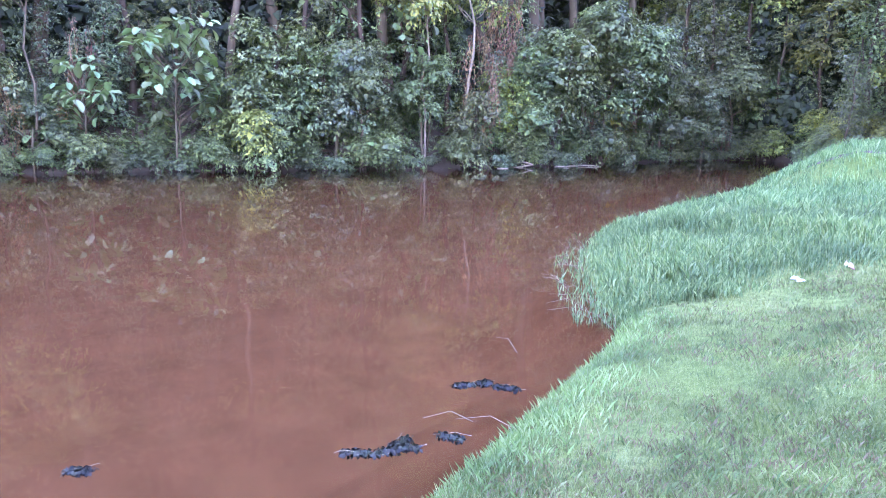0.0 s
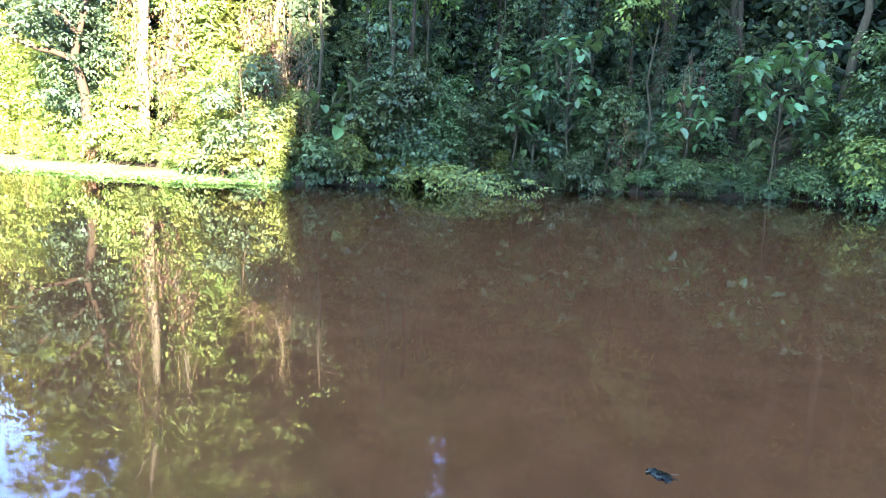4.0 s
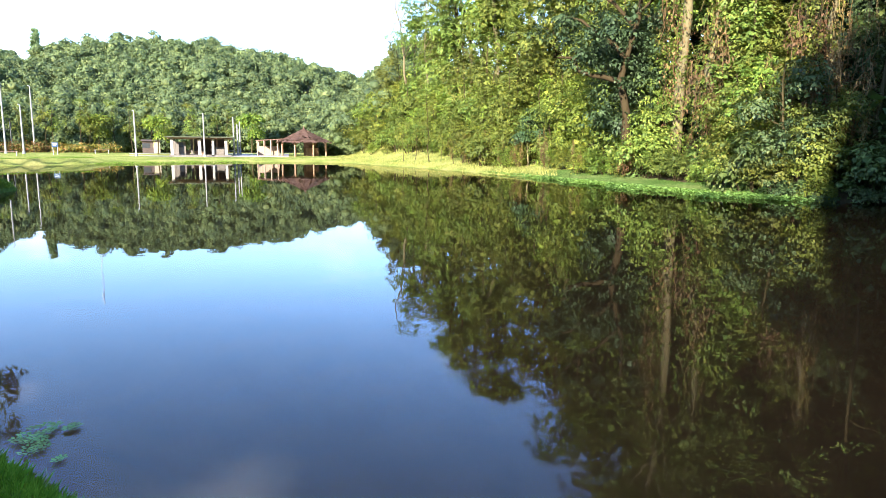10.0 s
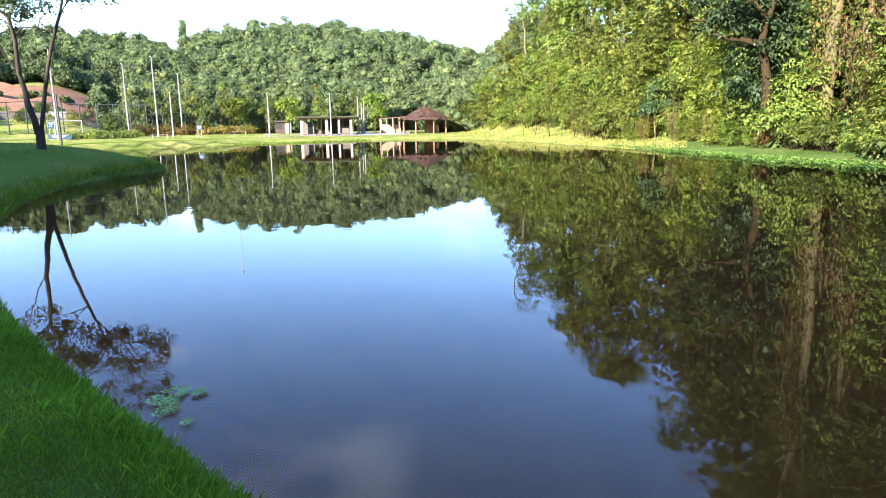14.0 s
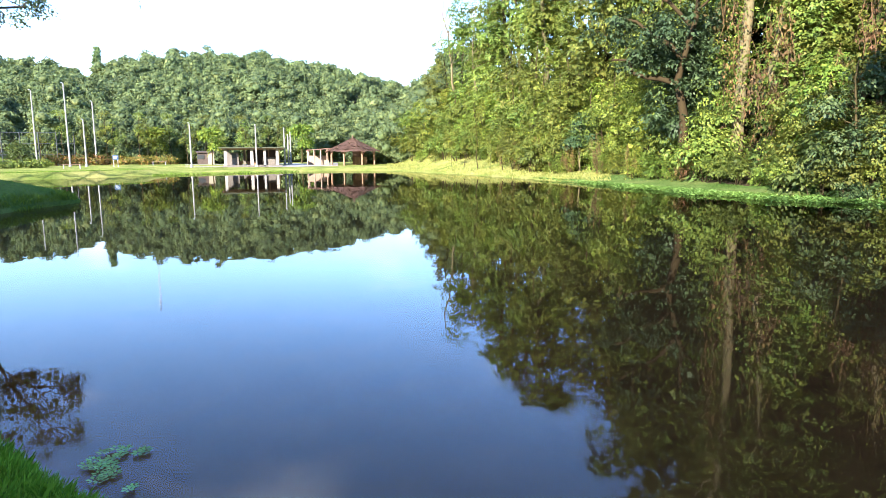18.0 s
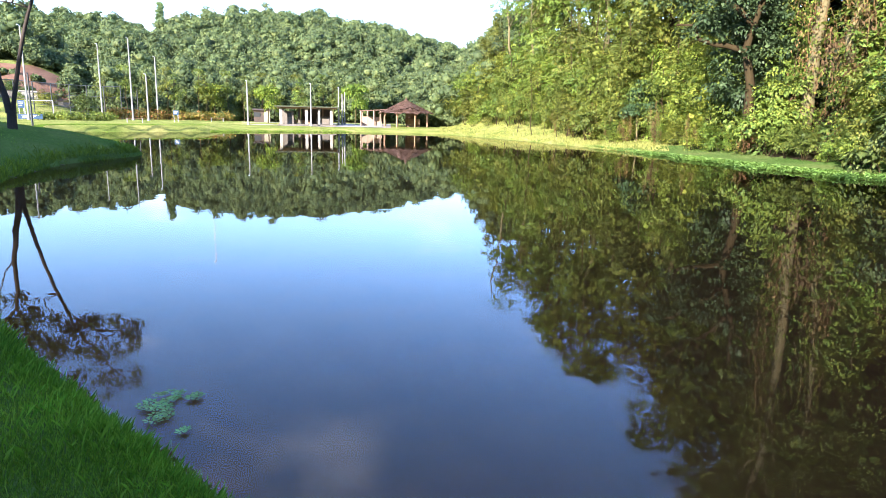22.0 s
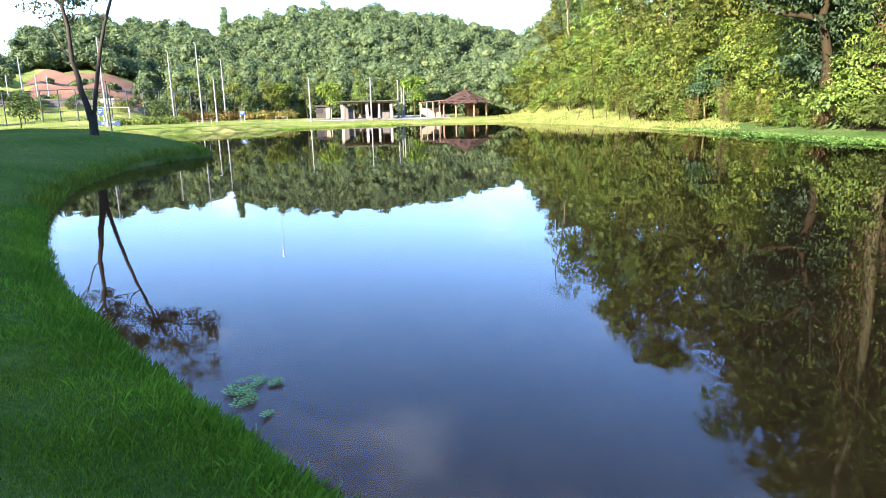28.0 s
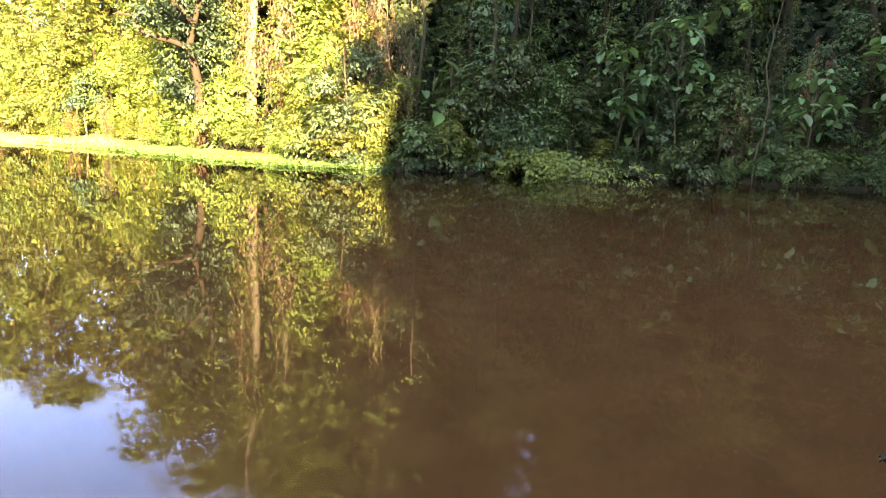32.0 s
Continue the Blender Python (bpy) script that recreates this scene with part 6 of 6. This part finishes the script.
# tall wild grass beside the water: thin stalks with narrow leaves that stand off them
def wild_grass(name, seed, n, k0, k1, h, w, spread, label):
    rg = np.random.default_rng(seed)
    k = k0 + (k1 - k0) * rg.random(n) ** 1.5
    i0 = (k * PER).astype(int)
    e = np.roll(SHORE, -1, 0)[i0] - SHORE[i0]
    nrm = np.stack([e[:, 1], -e[:, 0]], -1) / (np.linalg.norm(e, axis=1)[:, None] + 1e-9)
    p = SHORE[i0] + e * rg.random((n, 1)) + nrm * rg.uniform(-0.5, spread, (n, 1))
    s = shore_dist(p[:, 0], p[:, 1])
    edge = p[:, 1] - (6.75 + 0.45 * (p[:, 0] - 2.6) + 0.2 * np.sin(p[:, 0] * 3) + 0.12 * np.sin(p[:, 0] * 8.3))
    ok = (edge > rg.normal(0, 0.16, n)) & (rg.random(n) < 0.12 + ease(s, -0.35, 0.25)) & (s > -0.5) & (lump(p[:, 0], p[:, 1], 2.1) + rg.normal(0, 0.5, n) > -0.9)
    p, s, edge = p[ok], s[ok], edge[ok]
    zz = np.maximum(land(p[:, 0], p[:, 1], s), -0.05)
    hh = h * (0.8 + 0.2 * lump(p[:, 0], p[:, 1], 1.3)).clip(0.5, 1.25) * (0.6 + 0.4 * ease(s, -0.3, 0.9)) * (0.4 + 0.6 * ease(edge, 0.0, 0.7))
    parts = [blades(rg, p[:, 0], p[:, 1], zz, hh * rg.uniform(0.8, 1.3, len(p)), w * 0.5, 0.16)]
    for lo, hi in ((0.15, 0.4), (0.4, 0.65), (0.6, 0.85)):
        q_ = zz + hh * rg.uniform(lo, hi, len(p))
        parts.append(blades(rg, p[:, 0] + rg.normal(0, 0.02, len(p)), p[:, 1] + rg.normal(0, 0.02, len(p)), q_, hh * 0.42, w, 0.95))
    ob = new(name, mesh_np(name, *merge(parts), M_REED))
    return tagged(ob, label, "grass", kind="stuff")


wild_grass("tall_grass", 211, 19000, 6.2, 9.5, 0.35, 0.0125, 6.0, "tall pale green wild grass along the water's edge")
wild_grass("tall_grass", 212, 19000, 8.8, 13.0, 0.38, 0.02, 8.0, "tall pale green wild grass along the water's edge")

# floating plants along the sunlit bank
rg = np.random.default_rng(230)
n = 24000
k = 24.15 + 3.4 * rg.random(n) ** 1.2
i0 = (k * PER).astype(int)
e = np.roll(SHORE, -1, 0)[i0] - SHORE[i0]
nrm = np.stack([e[:, 1], -e[:, 0]], -1) / (np.linalg.norm(e, axis=1)[:, None] + 1e-9)
width = 2.8 * (1 - (k - 24.15) / 3.65) * (0.75 + 0.25 * np.sin(k * 9))
p = SHORE[i0] + e * rg.random((n, 1)) - nrm * (rg.random(n) * width - 0.5)[:, None]
c = np.stack([p[:, 0], p[:, 1], np.full(n, 0.02) + 0.14 * rg.random(n) ** 2], -1)
mat_leaves = leaves(rg, c, np.array([0, 0, 1.0]) + rg.normal(0, 0.35, (n, 3)), 0.1, 0.07, 0.0)
tagged(new("floating_plants", mesh_np("floating_plants", *mat_leaves, M_LILY)), "mat of low green floating plants along the bank", "plants", kind="stuff")

# ---- things on and in the water near the viewer ----
def lily_patch(x, y, n, r, seed):
    """A raft of small floating leaves in rosettes."""
    rg = np.random.default_rng(seed)
    t = thing("floating_plant", "small raft of green floating leaves on the water", "water plant", "floating plants", m=pose(x, y, 0.006))
    for i in range(n):
        a, d = rg.uniform(0, 6.28), r * math.sqrt(rg.random())
        cx_, cy_ = d * math.cos(a), d * math.sin(a) * 0.6
        q_ = 6
        ang = np.arange(q_) * 2 * np.pi / q_ + rg.uniform(0, 1)
        base = np.stack([cx_ + 0.01 * np.cos(ang), cy_ + 0.01 * np.sin(ang), 0.012 + 0 * ang], -1)
        nr = np.stack([-np.cos(ang) * 0.4, -np.sin(ang) * 0.4, np.ones(q_)], -1)
        d_ = np.stack([np.cos(ang), np.sin(ang), 0.14 + 0 * ang], -1)
        s_ = np.cross(d_, nr)
        ln = 0.032 * rg.uniform(0.7, 1.3)
        v = np.stack([base, base + d_ * ln * 0.6 + s_ * ln * 0.3, base + d_ * ln, base + d_ * ln * 0.6 - s_ * ln * 0.3], 1).reshape(-1, 3)
        child("rosette", mesh_np("rosette", v, np.arange(4 * q_).reshape(q_, 4), M_LILY), t)
    return t


for x, y, n_, r_l, sd in ((-4.09, -2.87, 22, 0.17, 501), (-3.88, -2.73, 11, 0.1, 504), (-4.2, -2.68, 7, 0.08, 502), (-3.735, -2.485, 3, 0.03, 503), (-4.24, -2.82, 1, 0.01, 505)):
    lily_patch(x, y, n_, r_l, sd)


def weed(x, y, length, turn, seed):
    """A dark clump of drowned water weed that breaks the surface."""
    rg = np.random.default_rng(seed)
    t = thing("water_weed", "dark wet clump of water weed at the surface", "water plant", "clumps of water weed", m=pose(x, y, 0, 0, 0, turn))
    k = max(3, int(length / 0.055))
    for i in range(k):
        c = np.array([(i + 0.5) / k * length - length / 2, rg.normal(0, 0.018), 0.0])
        child("clump", mesh_np("clump", *cloud(rg, [(*c, 0.05, 0.045, 0.006)], 110, 0.028, 0.02, 0.0, 0.1, up=1.0, loose=0.3), M_WEED), t)
    child("stalk", mesh_np("stalk", *tube(bent(rg, (-length / 2 - 0.04, 0, 0.0), (length / 2 + 0.06, 0.03, 0.004), 8, 0.08), 0.002, 5), M_STRAW, True), t)
    return t


M_STRAW = solid_mat("dry_straw", (0.09, 0.08, 0.03), (0.18, 0.16, 0.065), 8, 0.8, 0.1, 0.003)
for x, y, ln, tr, sd in ((0.25, 4.26, 0.26, -6, 601), (0.5, 4.34, 0.26, 12, 607), (0.49, 4.45, 0.14, 70, 606), (0.84, 4.54, 0.16, -10, 602), (0.95, 5.48, 0.17, 10, 603), (1.3, 5.44, 0.2, -30, 604), (1.12, 5.53, 0.08, 0, 608), (-1.42, 4.0, 0.11, 30, 605)):
    weed(x, y, ln, tr, sd)


def twig(pts, r, label="thin dry stalk sticking out of the water"):
    pts = np.array(pts, float)
    t = thing("stalk", label, "stalk", "dry stalks in the water", m=pose(*pts[0]))
    child("stem", mesh_np("stem", *tube(pts - pts[0], np.linspace(r, r * 0.4, len(pts)), 5), M_STRAW, True), t)
    return t


rg = np.random.default_rng(640)
for x, y, n_ in ((1.4, 4.72, 3), (2.65, 8.9, 6), (2.55, 8.2, 6), (2.9, 10.4, 6), (3.3, 12.2, 6), (1.5, 6.5, 1), (2.5, 7.4, 5)):
    for _ in range(n_):
        a = rg.uniform(1.6, 4.4)
        ln = rg.uniform(0.25, 0.6)
        b = np.array([x + rg.normal(0, 0.16), y + rg.normal(0, 0.2), -0.02])
        twig([b, b + np.array([math.cos(a) * ln * 0.45, math.sin(a) * ln * 0.3, ln * 0.25]), b + np.array([math.cos(a) * ln, math.sin(a) * ln * 0.7, ln * rg.uniform(0.1, 0.4)])], 0.003)
for k_s in (39.1, 39.5, 39.8, 40.1, 40.35, 40.6, 40.9):
    q_ = shore_point(k_s, -0.12)
    twig([(q_[0], q_[1], 0.0), (q_[0] + 0.3, q_[1] + 0.1 * math.sin(k_s * 9), 0.06), (q_[0] + 0.75, q_[1] + 0.25 * math.sin(k_s * 7), 0.03)], 0.014, "pale dry stalk lying at the water's edge")
twig([(-3.62, -2.5, 0.0), (-3.5, -2.42, 0.01), (-3.36, -2.38, 0.0)], 0.006, "thin stick floating beside the bank")


def drift_log():
    rg = np.random.default_rng(650)
    p = shore_point(16.45, -0.5)
    t = thing("fallen_branch", "pale forked dead branch lying at the water's edge", "branch", m=pose(p[0], p[1], 0.05))
    child("limb", mesh_np("limb", *tube(bent(rg, (-1.3, 0.4, 0.55), (0.5, 0, 0.1), 6, 0.03), np.linspace(0.04, 0.07, 6), 7), M_PALE_BARK, True), t)
    child("fork", mesh_np("fork", *tube(bent(rg, (0.5, 0, 0.1), (-1.2, -0.5, -0.15), 6, 0.03), np.linspace(0.07, 0.035, 6), 7), M_PALE_BARK, True), t)
    for u_, ln in ((16.02, 2.0), (16.22, 1.0), (16.7, 0.7)):
        q_ = shore_point(u_, -1.4)
        b = thing("drift_branch", "thin pale branch floating on the water", "branch", "floating branches", m=pose(q_[0], q_[1], 0.02, 0, 0, -12))
        child("limb", mesh_np("limb", *tube(bent(rg, (-ln / 2, 0, 0), (ln / 2, 0.1, 0.03), 7, 0.03), 0.03, 6), M_STRAW, True), b)
    return t


drift_log()


def litter(x, y, label, mat, size):
    rg = np.random.default_rng(int(x * 100))
    t = thing("litter_scrap", label, "litter", m=pose(x, y, ground_at(x, y) + 0.06, 20, 10, 40))
    bm = bmesh.new()
    bmesh.ops.create_grid(bm, x_segments=5, y_segments=5, size=size)
    for v in bm.verts:
        v.co.z += rg.normal(0, size * 0.35)
    bmesh.ops.solidify(bm, geom=bm.faces[:], thickness=0.004)
    child("sheet", bm_mesh("sheet", bm, mat, True), t)
    return t


litter(4.75, 7.55, "crumpled white scrap of litter in the grass", M_WHITE, 0.055)
litter(5.5, 7.85, "small dull brown scrap of litter in the grass", M_WOOD, 0.05)
